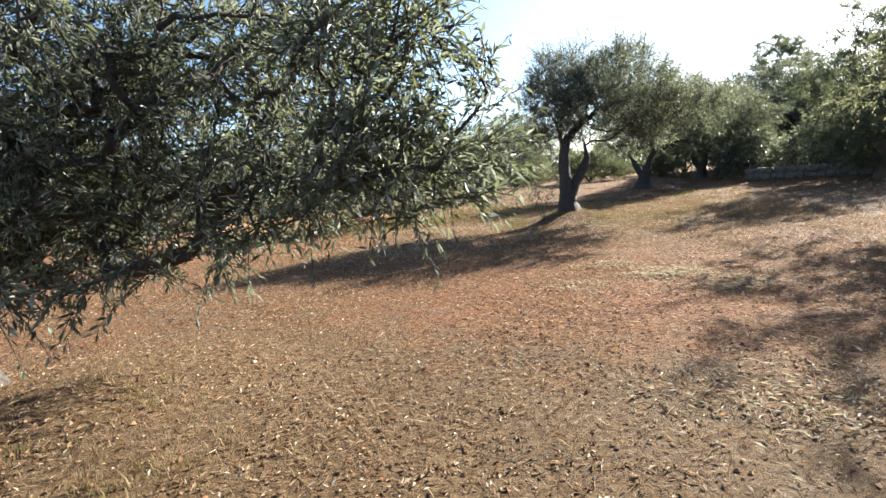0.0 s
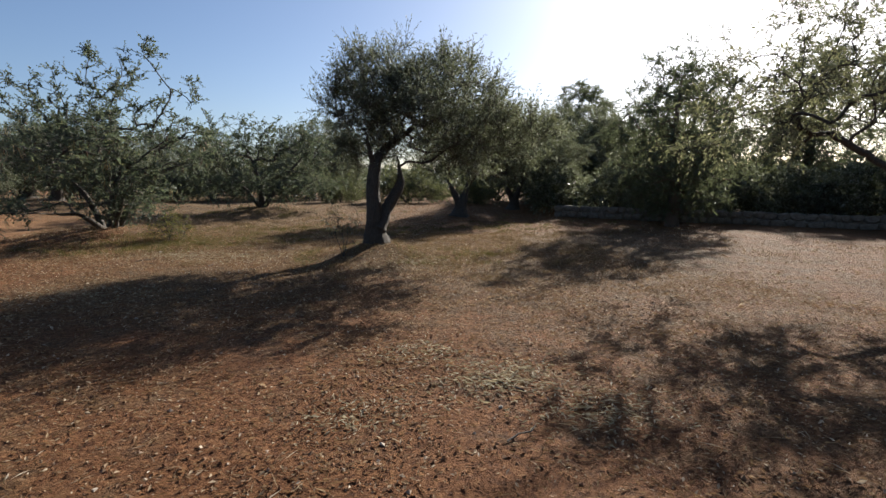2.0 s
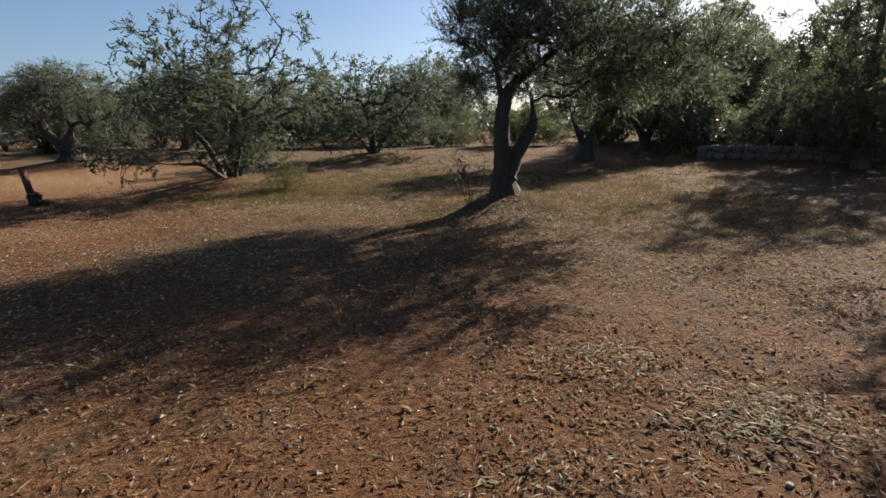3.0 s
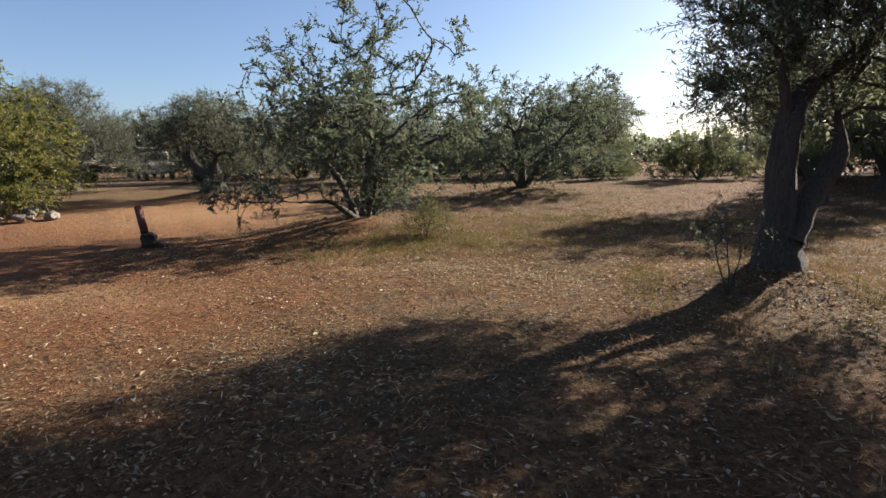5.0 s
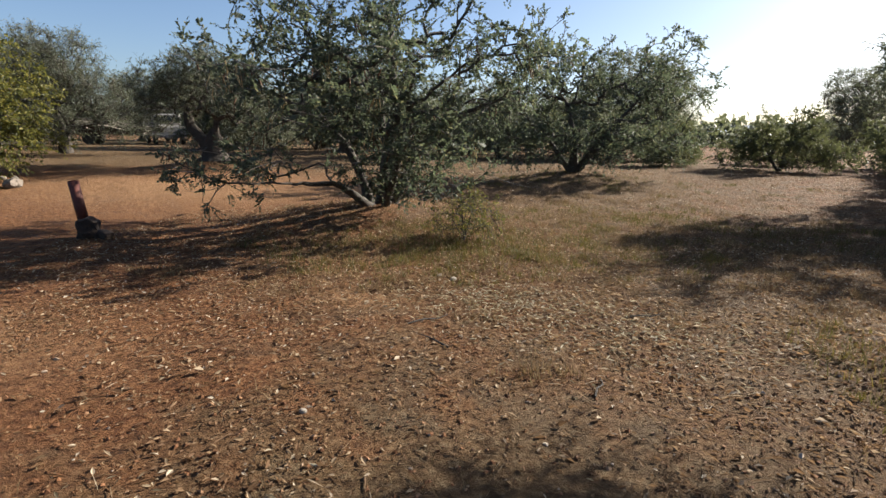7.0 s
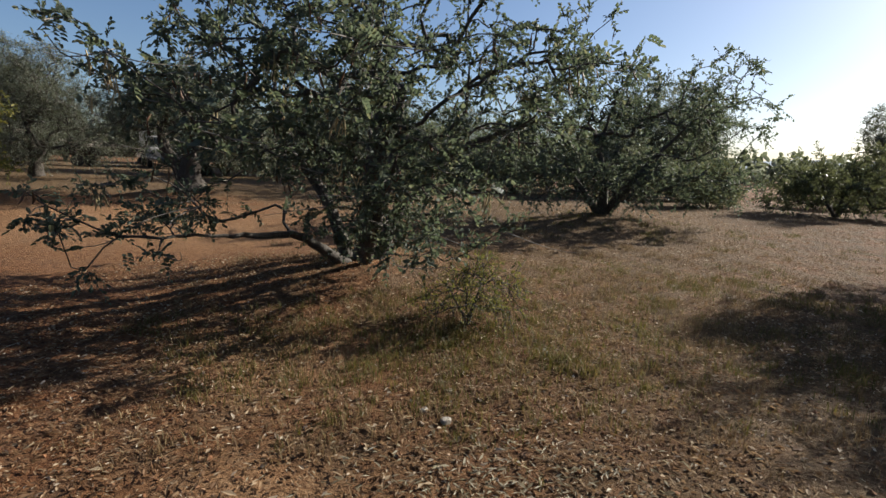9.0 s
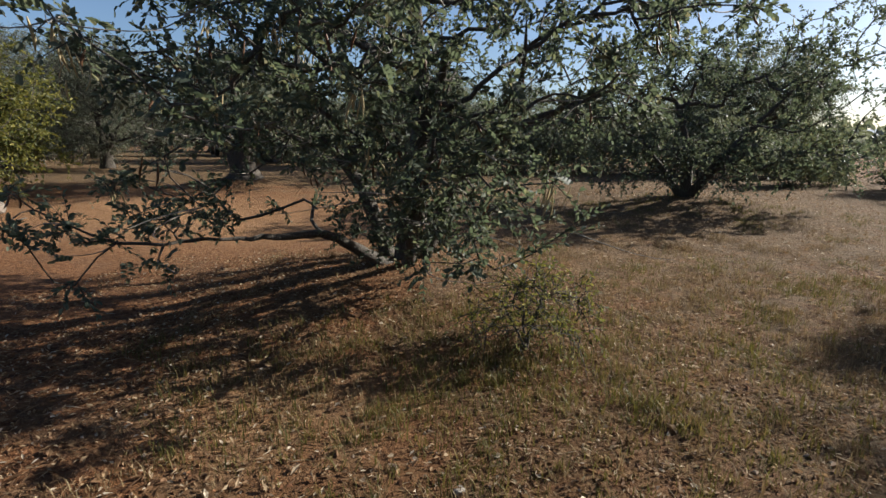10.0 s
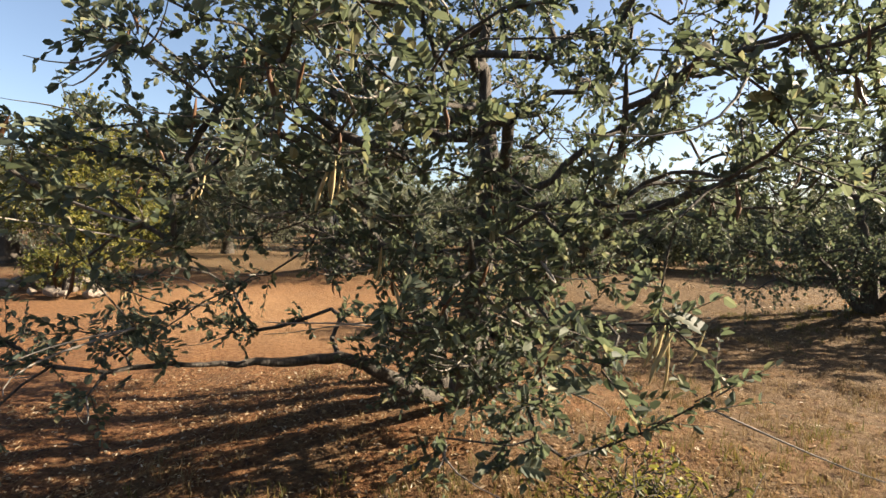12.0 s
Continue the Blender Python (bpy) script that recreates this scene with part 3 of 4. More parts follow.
# olives of the next rows
olive_l = plant("olive_tree", "old olive tree with a gnarled dark forked trunk", "olive tree", rnd(91), -10.4, 27.1, H(-10.4, 27.1) - 0.06,
      [[(0, 0, 0, 0.36), (0.0, 0, 0.5, 0.27), (0.15, 0, 1.2, 0.2)], [(-0.1, 0, 0.35, 0.2), (-0.8, 0.1, 1.1, 0.16), (-1.0, 0.1, 1.8, 0.12), (-0.6, 0, 2.1, 0.06)]],
      [(0.4, 0, 2.3, 1.9, 1.8, 1.0), (-1.4, 0.1, 2.3, 1.5, 1.6, 0.95), (1.5, 0, 1.7, 1.2, 1.3, 0.9), (-0.3, 0.6, 3.1, 1.6, 1.5, 0.7), (2.0, 0.4, 1.2, 1.0, 1.0, 0.6), (-2.3, 0.3, 1.5, 0.9, 1.0, 0.7)], 480, OLIVE_BARK, OLIVE_LEAF,
      per_end=7, n_leaf=8, size=0.1, wide=0.26, flare=0.6, low=0.9)[0]
yellow_l = plant("fruit_tree", "low yellowing fruit tree beside a heap of stones", "fruit tree", rnd(92), -14.6, 22.8, H(-14.6, 22.8) - 0.06,
      [[(0, 0, 0, 0.12), (0.0, 0, 1.0, 0.08), (0.1, 0, 2.0, 0.05)], [(0, 0, 0.4, 0.08), (0.7, 0, 1.4, 0.05)]],
      [(0, 0, 2.4, 2.0, 2.0, 1.5), (0.8, 0, 1.3, 1.5, 1.5, 0.9), (-0.4, 0, 3.8, 1.0, 1.0, 0.9)], 300, CAROB_BARK, YELLOW_LEAF,
      per_end=6, n_leaf=7, size=0.1, wide=0.5, oval=True, low=0.5)[0]
olive_m = plant("olive_tree", "tall feathery grey-green olive tree", "olive tree", rnd(93), -18.6, 30.0, H(-18.6, 30) - 0.06,
      [[(0, 0, 0, 0.25), (0.0, 0, 0.8, 0.17), (-0.2, 0, 1.6, 0.12)], [(0, 0, 0.6, 0.12), (0.6, 0, 1.5, 0.09)]],
      [(-0.2, 0, 3.6, 1.9, 1.9, 1.5), (1.4, 0, 2.6, 1.8, 1.6, 1.1), (2.6, 0, 1.4, 1.0, 1.0, 0.8), (-1.6, 0, 2.0, 1.3, 1.4, 1.0), (0.6, -0.8, 1.0, 1.7, 1.0, 0.7), (-1.4, -0.6, 1.0, 1.1, 1.0, 0.6)], 640, OLIVE_BARK, OLIVE_LEAF,
      per_end=7, span=(0.3, 0.65), up=0.4, n_leaf=8, size=0.1, wide=0.24, low=0.8)[0]
bush = plant("shrub", "dense olive-green evergreen shrub", "shrub", rnd(94), 9.0, 31.0, H(9, 31) - 0.05,
      [[(0, 0, 0, 0.05), (0.1, 0, 0.7, 0.04)], [(0, 0, 0, 0.05), (-0.5, 0, 0.7, 0.03)], [(0, 0, 0, 0.05), (0.5, 0.2, 0.7, 0.03)]],
      [(0, 0, 1.0, 1.3, 1.3, 0.8), (1.3, 0, 0.7, 1.1, 1.1, 0.6), (-1.2, 0.2, 0.8, 1.1, 1.1, 0.7), (0.5, -0.3, 1.9, 0.5, 0.5, 0.4, 12), (-0.7, 0.3, 1.7, 0.4, 0.5, 0.5, 10)], 170, CAROB_BARK, BUSH_LEAF,
      per_end=6, n_leaf=7, size=0.12, wide=0.42, low=0.2, sides=6)[0]


def again(ob, x, y, turn, size=1.0, label=""):
    c = copy_thing(ob, pose(x, y, H(x, y) - 0.06, 0, 0, turn) @ Matrix.Diagonal((size, size, size * 0.97, 1)))
    return tagged(c, label)


rr = random.Random(5)
dark = plant("shrub", "dark dense evergreen hedge shrub", "shrub", rnd(95), 15.5, 21.6, H(15.5, 21.6) - 0.05,
      [[(0, 0, 0, 0.06), (0.1, 0, 0.9, 0.04)], [(0, 0, 0, 0.05), (-0.5, 0, 0.8, 0.03)], [(0, 0, 0, 0.05), (0.5, 0.2, 0.8, 0.03)]],
      [(0, 0, 1.2, 1.5, 1.4, 1.0), (0.9, 0, 0.8, 1.1, 1.1, 0.7), (-0.8, 0, 0.9, 1.1, 1.1, 0.8), (0.2, 0, 1.9, 0.8, 0.8, 0.6)], 200, CAROB_BARK, OLIVE_LEAF,
      per_end=6, n_leaf=7, size=0.12, wide=0.4, low=0.2, sides=6)[0]
for x, y, s in [(17.0, 20.2, 1.0), (18.5, 18.6, 1.1), (19.6, 16.8, 1.0), (20.8, 15.0, 1.1), (21.8, 13.0, 1.0), (22.6, 11.0, 1.1), (14.2, 23.6, 1.0), (23.4, 8.8, 1.1), (24, 6.5, 1.2), (-15, 36.5, 1.3), (-17, 45, 1.6), (-12, 40.5, 1.5), (-22.5, 29, 1.2), (-8.5, 39, 1.3), (-4.5, 34, 1.2), (-1.2, 35.5, 1.3), (3.0, 34.5, 1.2), (-27, 33, 1.4), (-19, 50, 1.9), (-28, 50, 1.9), (-33, 46, 1.8)]:
    again(dark, x, y, rr.uniform(0, 360), s)
for x, y, s in [(5.5, 32, 0.75), (12.5, 29.5, 0.7), (15.5, 27.0, 0.85), (18.5, 25.5, 0.85), (6.5, 36, 0.85), (11, 35, 0.85), (15.5, 33, 1.4), (20, 30, 1.2), (-3, 38, 1.1), (2, 40, 1.3), (-7, 42, 1.2),
                (22.5, 20, 1.3), (25, 14, 1.3), (23.5, 17, 1.0), (27, 10, 1.4), (26, 6, 1.2), (19.0, 21.5, 1.1), (24, 26, 1.6)]:
    again(bush, x, y, rr.uniform(0, 360), s)
for src, x, y, s in [(olive_c, 13.0, 26.0, 0.95), (olive_l, -16.5, 37, 1.2), (olive_c, -12, 42, 1.0), (olive_m, -26, 36, 1.1), (olive_m, -33, 40, 1.2), (olive_c, -30, 50, 1.2), (olive_l, -23, 52, 1.3),
                     (olive_c, -14, 54, 1.2), (olive_m, -6, 52, 1.1), (olive_l, 3, 52, 1.2), (olive_m, 21, 48, 1.2), (carob_e, -5.5, 31.5, 0.85), (carob_e, 7, 43, 0.9),
                     (olive_c, 26, 31, 1.1), (pine_a, 21.0, 23.0, 1.15), (pine_a, 22.0, 12.5, 1.2), (olive_c, 18.0, 8.0, 1.0), (pine_a, 29, 23, 1.5), (olive_m, 31, 15, 1.2), (olive_l, -22, 24, 1.1),
                     (olive_c, -40, 46, 1.3), (olive_l, 34, 40, 1.3), (olive_c, 24, 4, 1.1), (olive_l, 17.5, 29.5, 1.3), (olive_c, 20.5, 33, 1.3), (olive_m, 26.5, 37, 1.3), (olive_m, -24, 30, 1.15), (yellow_l, -20.0, 25.5, 1.1), (olive_c, 4.5, 38, 1.1),
                     (carob_e, -2.0, 45, 1.1), (olive_c, -9.0, 36.5, 1.0)]:
    again(src, x, y, rr.uniform(0, 360), s)

# ---- far woods and hills ----
rng = rnd(7)
N = 26000
az = rng.uniform(-75, 88, N)
clump = np.sin(az * 1.7) * 0.5 + np.sin(az * 4.3 + 1) * 0.3 + np.sin(az * 11) * 0.2
dist = 75 + 25 * rng.random(N)
tall = 3.4 + 1.0 * clump
px, py = dist * np.sin(np.radians(az)), dist * np.cos(np.radians(az)) + 10
pz = height(px, py) + tall * rng.random(N) ** 0.8
w = unit(rng.normal(size=(N, 3)))
V, F = leaves(np.stack([px, py, pz], 1), w, unit(rng.normal(size=(N, 3)) + np.array([0, -0.5, 0.6])), rng.uniform(0.5, 1.1, N), rng.uniform(0.3, 0.7, N), True)
tagged(new("far_woods", mesh_of("far_woods", V, [F], OLIVE_LEAF)), "distant belt of grey-green trees closing the orchard", "woods", kind="stuff")
# horizon ridge; its haze comes only from the material's colour
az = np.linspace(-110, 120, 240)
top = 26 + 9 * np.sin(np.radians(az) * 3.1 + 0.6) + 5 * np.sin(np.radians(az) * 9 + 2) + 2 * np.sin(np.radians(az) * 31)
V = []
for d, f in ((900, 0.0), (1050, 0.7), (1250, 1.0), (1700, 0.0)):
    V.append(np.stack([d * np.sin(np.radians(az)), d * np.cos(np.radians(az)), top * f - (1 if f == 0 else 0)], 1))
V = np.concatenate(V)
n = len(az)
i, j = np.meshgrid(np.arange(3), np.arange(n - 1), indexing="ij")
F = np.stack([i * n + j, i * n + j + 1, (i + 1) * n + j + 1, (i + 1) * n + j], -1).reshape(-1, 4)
tagged(new("backdrop", mesh_of("backdrop", V, [F], HAZE_HILL, True)), "low hills along the horizon, blue-grey haze put into their colour", "hills", kind="structure")

# ---- grass, weeds and litter ----
def blades(rng, x, y, tall, lean, wide):
    n = len(x)
    p = np.stack([x, y, height(x, y) - 0.01], 1)
    a = rng.uniform(0, 2 * np.pi, n)
    out = np.stack([np.cos(a), np.sin(a), np.zeros(n)], 1) * (tall * lean)[:, None]
    side = np.stack([-np.sin(a), np.cos(a), np.zeros(n)], 1) * (wide * 0.5)[:, None]
    up = np.array([0, 0, 1.0]) * tall[:, None]
    V = np.stack([p - side, p + side, p + up * 0.6 + out * 0.35 + side * 0.7, p + up * 0.6 + out * 0.35 - side * 0.7, p + up + out], 1).reshape(-1, 3)
    b = np.arange(n)[:, None] * 5
    return V, [b + np.array([0, 1, 2, 3]), b + np.array([3, 2, 4])]


def grass_patch(name, label, seed, spots, material, tall):
    """Tufts of bent blades: spots of (x, y, spread x, spread y, tufts)."""
    rng = rnd(seed)
    xs, ys, ts = [], [], []
    for cx, cy, sx, sy, n in spots:
        hub = max(6, n // 14)
        hx, hy = rng.normal(cx, sx * 1.1, hub), rng.normal(cy, sy * 1.1, hub)
        pick = rng.integers(0, hub, n)
        tx, ty = hx[pick] + rng.normal(0, 0.16, n), hy[pick] + rng.normal(0, 0.16, n)
        k = rng.integers(5, 13, n)
        t = rng.uniform(tall[0], tall[1], n)
        xs.append(np.repeat(tx, k) + rng.normal(0, 0.035, k.sum()))
        ys.append(np.repeat(ty, k) + rng.normal(0, 0.035, k.sum()))
        ts.append(np.repeat(t, k) * rng.uniform(0.5, 1.1, k.sum()))
    x, y, t = np.concatenate(xs), np.concatenate(ys), np.concatenate(ts)
    V, F = blades(rng, x, y, t, rng.uniform(0.1, 0.9, len(x)), rng.uniform(0.003, 0.008, len(x)))
    return tagged(new(name, mesh_of(name, V, F, material)), label, "grass", kind="stuff")


grass_patch("dry_grass", "golden dry grass tufts on the orchard floor", 101,
            [(3.5, 17.2, 2.2, 1.2, 1000), (4.8, 12.6, 1.6, 1.0, 700), (1.0, 21.0, 2.4, 1.7, 2200), (-1.9, 17.0, 1.1, 0.9, 420), (6.5, 15.5, 2.0, 1.5, 800), (9, 16.5, 2.5, 1.5, 700), (-2.3, 2.2, 1.2, 0.8, 160)], DRY_GRASS, (0.04, 0.13))
grass_patch("green_weeds", "low green and yellow weeds under the trees", 102,
            [(-1.2, 17.5, 0.9, 0.5, 1000), (-0.1, 18.4, 0.8, 0.7, 450), (1.2, 20.2, 1.7, 1.3, 1100), (-2.4, 16.6, 0.6, 0.3, 200), (5.0, 13.4, 0.9, 0.7, 420), (2.2, 14.3, 0.6, 0.4, 120), (8.0, 19.5, 1.6, 0.8, 500), (-2.0, 16.3, 0.8, 0.5, 120), (1.5, 25.5, 2.4, 0.7, 500), (-2.6, 2.6, 0.5, 0.4, 60), (10, 21, 3, 1, 300)], GREEN_GRASS, (0.03, 0.13))
rng = rnd(103)
n = 60000
x, y = rng.uniform(-7, 9, n), rng.uniform(-0.5, 17, n) * rng.uniform(0.4, 1, n)
ok = rng.random(n) < np.clip(cover_at(x, y) * 1.2, 0.08, 1)
x, y = x[ok], y[ok]
V, F = blades(rng, x, y, rng.uniform(0.02, 0.075, len(x)), rng.uniform(0.3, 1.8, len(x)), rng.uniform(0.003, 0.007, len(x)))
tagged(new("straw_stubble", mesh_of("straw_stubble", V, F, DRY_GRASS)), "short straw stubble over the clay soil", "grass", kind="stuff")


def litter(name, label, seed, n, box, size, wide, tilt, material, oval):
    rng = rnd(seed)
    x, y = rng.uniform(box[0], box[1], n), rng.uniform(box[2], box[3], n)
    dens = 0.5 + 0.5 * np.sin(1.1 * x + 0.6 * y + 1.5 * np.sin(0.7 * y)) * np.sin(0.9 * y - 0.8 * x + np.sin(1.9 * x)) + 0.25 * np.sin(3.1 * x + y) * np.sin(2.7 * y)
    ok = rng.random(n) < np.clip(dens + 0.22, 0.12, 1)
    x, y = x[ok], y[ok]
    k = len(x)
    a = rng.uniform(0, 2 * np.pi, k)
    ln = rng.uniform(size[0], size[1], k)
    way = unit(np.stack([np.cos(a), np.sin(a), rng.uniform(-0.1, tilt, k)], 1))
    nr = unit(rng.normal(0, tilt, (k, 3)) + np.array([0, 0, 1.0]))
    pos = np.stack([x, y, height(x, y) + rng.uniform(0.002, 0.012, k)], 1)
    V, F = leaves(pos, way, nr, ln, ln * wide * rng.uniform(0.7, 1.3, k), oval)
    return tagged(new(name, mesh_of(name, V, [F], material)), label, "leaf litter", kind="stuff")


litter("leaf_litter", "fallen dry leaves and chips scattered on the soil", 111, 230000, (-6.5, 8.5, 0.3, 20), (0.014, 0.05), 0.38, 0.6, LITTER, False)
litter("carob_litter", "dry brown carob leaves and pod bits fallen round the tree", 117, 12000, (-5.5, 5, 13.5, 20.5), (0.02, 0.045), 0.45, 0.6, LITTER, True)
litter("dry_stalks", "dry broken stalks and twigs lying on the soil", 112, 30000, (-7, 9, 0.3, 18), (0.05, 0.16), 0.05, 0.25, LITTER, False)
litter("far_litter", "coarse dry leaf litter further along the rows", 113, 28000, (-3.5, 15, 7, 30), (0.03, 0.085), 0.4, 0.5, LITTER, False)


def clods(seed, n, box, size):
    """Small crumbs of clay: squashed octahedra."""
    rng = rnd(seed)
    x, y = rng.uniform(box[0], box[1], n), rng.uniform(box[2], box[3], n)
    ok = rng.random(n) < np.clip(0.55 + 0.5 * np.sin(1.7 * x + np.sin(2.1 * y)) * np.sin(1.4 * y + 0.5 * x), 0.1, 1)
    x, y = x[ok], y[ok]
    k = len(x)
    r = size[0] + (size[1] - size[0]) * rng.random(k) ** 3
    c = np.stack([x, y, height(x, y) + r * 0.25], 1)
    base = np.array([(1, 0, 0), (0, 1, 0), (-1, 0, 0), (0, -1, 0), (0, 0, 0.7), (0, 0, -0.7)])
    V = (c[:, None] + r[:, None, None] * (base[None] + rng.normal(0, 0.28, (k, 6, 3)))).reshape(-1, 3)
    f = np.array([(0, 1, 4), (1, 2, 4), (2, 3, 4), (3, 0, 4), (1, 0, 5), (2, 1, 5), (3, 2, 5), (0, 3, 5)])
    F = (np.arange(k)[:, None, None] * 6 + f[None]).reshape(-1, 3)
    return tagged(new("clay_crumbs", mesh_of("clay_crumbs", V, [F], CLOD)), "small reddish clay crumbs and pebbles on the soil", "soil crumbs", kind="stuff")


PRUNED = leaf_material("pruned_leaf", [(0.0, (0.13, 0.11, 0.07)), (0.5, (0.26, 0.23, 0.15)), (1.0, (0.5, 0.46, 0.35))], 0.6, 0.45, (0.42, 0.34, 0.2))
rng = rnd(115)
lx, ly = [], []
for cx, cy, sp, n in [(2.85, 6.6, 0.32, 800), (2.4, 7.4, 0.22, 250), (3.3, 5.8, 0.3, 450), (1.6, 6.3, 0.22, 200), (-0.6, 15.4, 0.5, 800), (0.6, 14.8, 0.7, 700), (-1.2, 11.4, 0.7, 700), (1.9, 2.9, 0.4, 450), (4.0, 12.6, 0.5, 500)]:
    lx.append(rng.normal(cx, sp, n))
    ly.append(rng.normal(cy, sp * 0.7, n))
x, y = np.concatenate(lx), np.concatenate(ly)
k = len(x)
a = rng.uniform(0, 2 * np.pi, k)
ln = rng.uniform(0.035, 0.075, k)
V, F = leaves(np.stack([x, y, height(x, y) + rng.uniform(0.004, 0.03, k)], 1), unit(np.stack([np.cos(a), np.sin(a), rng.uniform(-0.2, 0.4, k)], 1)),
              unit(rng.normal(0, 0.5, (k, 3)) + np.array([0, 0, 1.0])), ln, ln * rng.uniform(0.16, 0.28, k), False)
tagged(new("pruned_leaves", mesh_of("pruned_leaves", V, [F], PRUNED)), "patches of dried olive prunings and narrow leaves", "leaf litter", kind="stuff")
stick_rng = rnd(116)
for x, y, ln, turn in [(0.75, 5.15, 0.3, 60), (-1.3, 14.6, 0.4, 35), (0.1, 13.6, 0.25, 70), (0.6, 15.2, 0.35, 15), (2.9, 6.3, 0.4, 120), (2.4, 5.6, 0.3, 20), (-0.9, 14.2, 0.3, 140)]:
    pts = np.array([(0, 0, 0), (ln * 0.4, 0.01, 0.012), (ln * 0.7, -0.012, 0.006), (ln, 0.02, 0.016)])
    tv, tf = tube(pts, [0.008, 0.007, 0.006, 0.003], 6, stick_rng, 0.1)
    st = new("stick", mesh_of("stick", tv, [tf], CAROB_BARK, True))
    st.matrix_basis = pose(x, y, H(x, y) + 0.008, 0, 0, turn)
    tagged(st, "short dry grey stick lying on the soil", "stick", "fallen sticks")
clods(114, 70000, (-5.5, 7.5, 0.4, 18), (0.005, 0.018))


def stone_mesh(seed, name="stone", material=STONE):
    rng = rnd(seed)
    bm = bmesh.new()
    bmesh.ops.create_icosphere(bm, subdivisions=2, radius=0.5)
    k = rng.normal(0, 1, 6)
    for v in bm.verts:
        q = v.co
        v.co = q * (1 + 0.13 * math.sin(3 * q.x + k[0]) + 0.12 * math.sin(4 * q.y + k[1]) + 0.1 * math.sin(5 * q.z + k[2]))
        for ax in range(3):
            v.co[ax] = max(-0.4, min(0.38, v.co[ax]))
    me = bpy.data.meshes.new(name)
    bm.to_mesh(me)
    bm.free()
    me.materials.append(material)
    return me


STONES = [stone_mesh(s) for s in range(5)]
PALE = [stone_mesh(s, "stone", PALE_STONE) for s in range(20, 23)]
rr = random.Random(9)
# single loose stones beside the path
for x, y, s in [(-1.08, 16.1, 0.09), (-1.25, 16.2, 0.07), (0.3, 12.2, 0.06), (-1.6, 13.1, 0.06), (2.6, 6.1, 0.05), (-0.4, 9.7, 0.06)]:
    ob = new("stone", rr.choice(PALE))
    ob.matrix_basis = pose(x, y, H(x, y) + s * 0.12, 0, 0, rr.uniform(0, 360)) @ Matrix.Diagonal((s, s * 0.8, s * 0.6, 1))
    tagged(ob, "pale weathered limestone lying loose on the soil", "stone", "loose stones")
pile = thing("stone_pile", "heap of loose pale field stones under a tree", "stone pile", -13.9, 21.6, H(-13.9, 21.6))
for k in range(46):
    r, a, s = rr.random() ** 0.6, rr.uniform(0, 6.28), rr.uniform(0.18, 0.42)
    ob = part_mesh("stone", rr.choice(STONES), pile)
    lx, ly = r * 1.5 * math.cos(a), r * 0.8 * math.sin(a)
    ob.matrix_basis = pose(lx, ly, H(-13.9 + lx, 21.6 + ly) - H(-13.9, 21.6) + 0.1 + 0.42 * (1 - r), rr.uniform(-30, 30), rr.uniform(-30, 30), rr.uniform(0, 360)) @ Matrix.Diagonal((s, s * 0.8, s * 0.65, 1))


plant("shrub", "yellowing weeds growing through the stone heap", "shrub", rnd(96), -13.3, 21.5, H(-13.3, 21.5),
      [[(0, 0, 0, 0.015), (0.1, 0, 0.4, 0.01)], [(-0.6, 0, 0, 0.015), (-0.7, 0, 0.4, 0.01)], [(0.5, -0.2, 0, 0.015), (0.6, -0.2, 0.4, 0.01)]],
      [(0, 0, 0.6, 1.1, 0.6, 0.4)], 60, CAROB_BARK, YELLOW_LEAF, per_end=5, span=(0.15, 0.3), n_leaf=6, size=0.08, wide=0.45, oval=True, low=0.1, tip=0.004, sides=5)


# ---- the rusty post on its block ----
def bar(bm, size, m, bevel=0.01):
    r = bmesh.ops.create_cube(bm, size=1.0, matrix=m @ Matrix.Diagonal((*size, 1)))
    if bevel:
        es = {e for v in r["verts"] for e in v.link_edges}
        bmesh.ops.bevel(bm, geom=list(es), offset=bevel, segments=2, affect="EDGES", profile=0.6)


def ring(bm, radius, depth, m, segments=24, radius2=None):
    bmesh.ops.create_cone(bm, cap_ends=True, segments=segments, radius1=radius, radius2=radius if radius2 is None else radius2, depth=depth, matrix=m)


px, py = -6.35, 17.0
post = thing("rusty_post", "leaning red-brown rusty post in a dark block", "post", px, py, H(px, py) - 0.03)
bm = bmesh.new()
ring(bm, 0.072, 0.64, pose(-0.073, 0, 0.49, 0, -9, 0), 20, 0.068)
ring(bm, 0.055, 0.012, pose(-0.125, 0, 0.812, 0, -9, 0), 20)
part("pole", bm, RUST, post, "red-brown rusty pole", True)
bm = bmesh.new()
bar(bm, (0.27, 0.26, 0.32), pose(0.02, 0, 0.15, 3, 8, 30), 0.075)
bmesh.ops.subdivide_edges(bm, edges=bm.edges[:], cuts=2, use_grid_fill=True)
for v in bm.verts:
    v.co += Vector((math.sin(23 * v.co.z + 9 * v.co.y), math.sin(19 * v.co.x + 31 * v.co.z), math.sin(27 * v.co.x + 21 * v.co.y))) * 0.018
part("block", bm, DARK_WOOD, post, "dark crumbling footing block")
bm = bmesh.new()
bar(bm, (0.2, 0.14, 0.12), pose(0.25, 0.02, 0.07, 0, 12, -15), 0.03)
part("wedge", bm, DARK_WOOD, post)

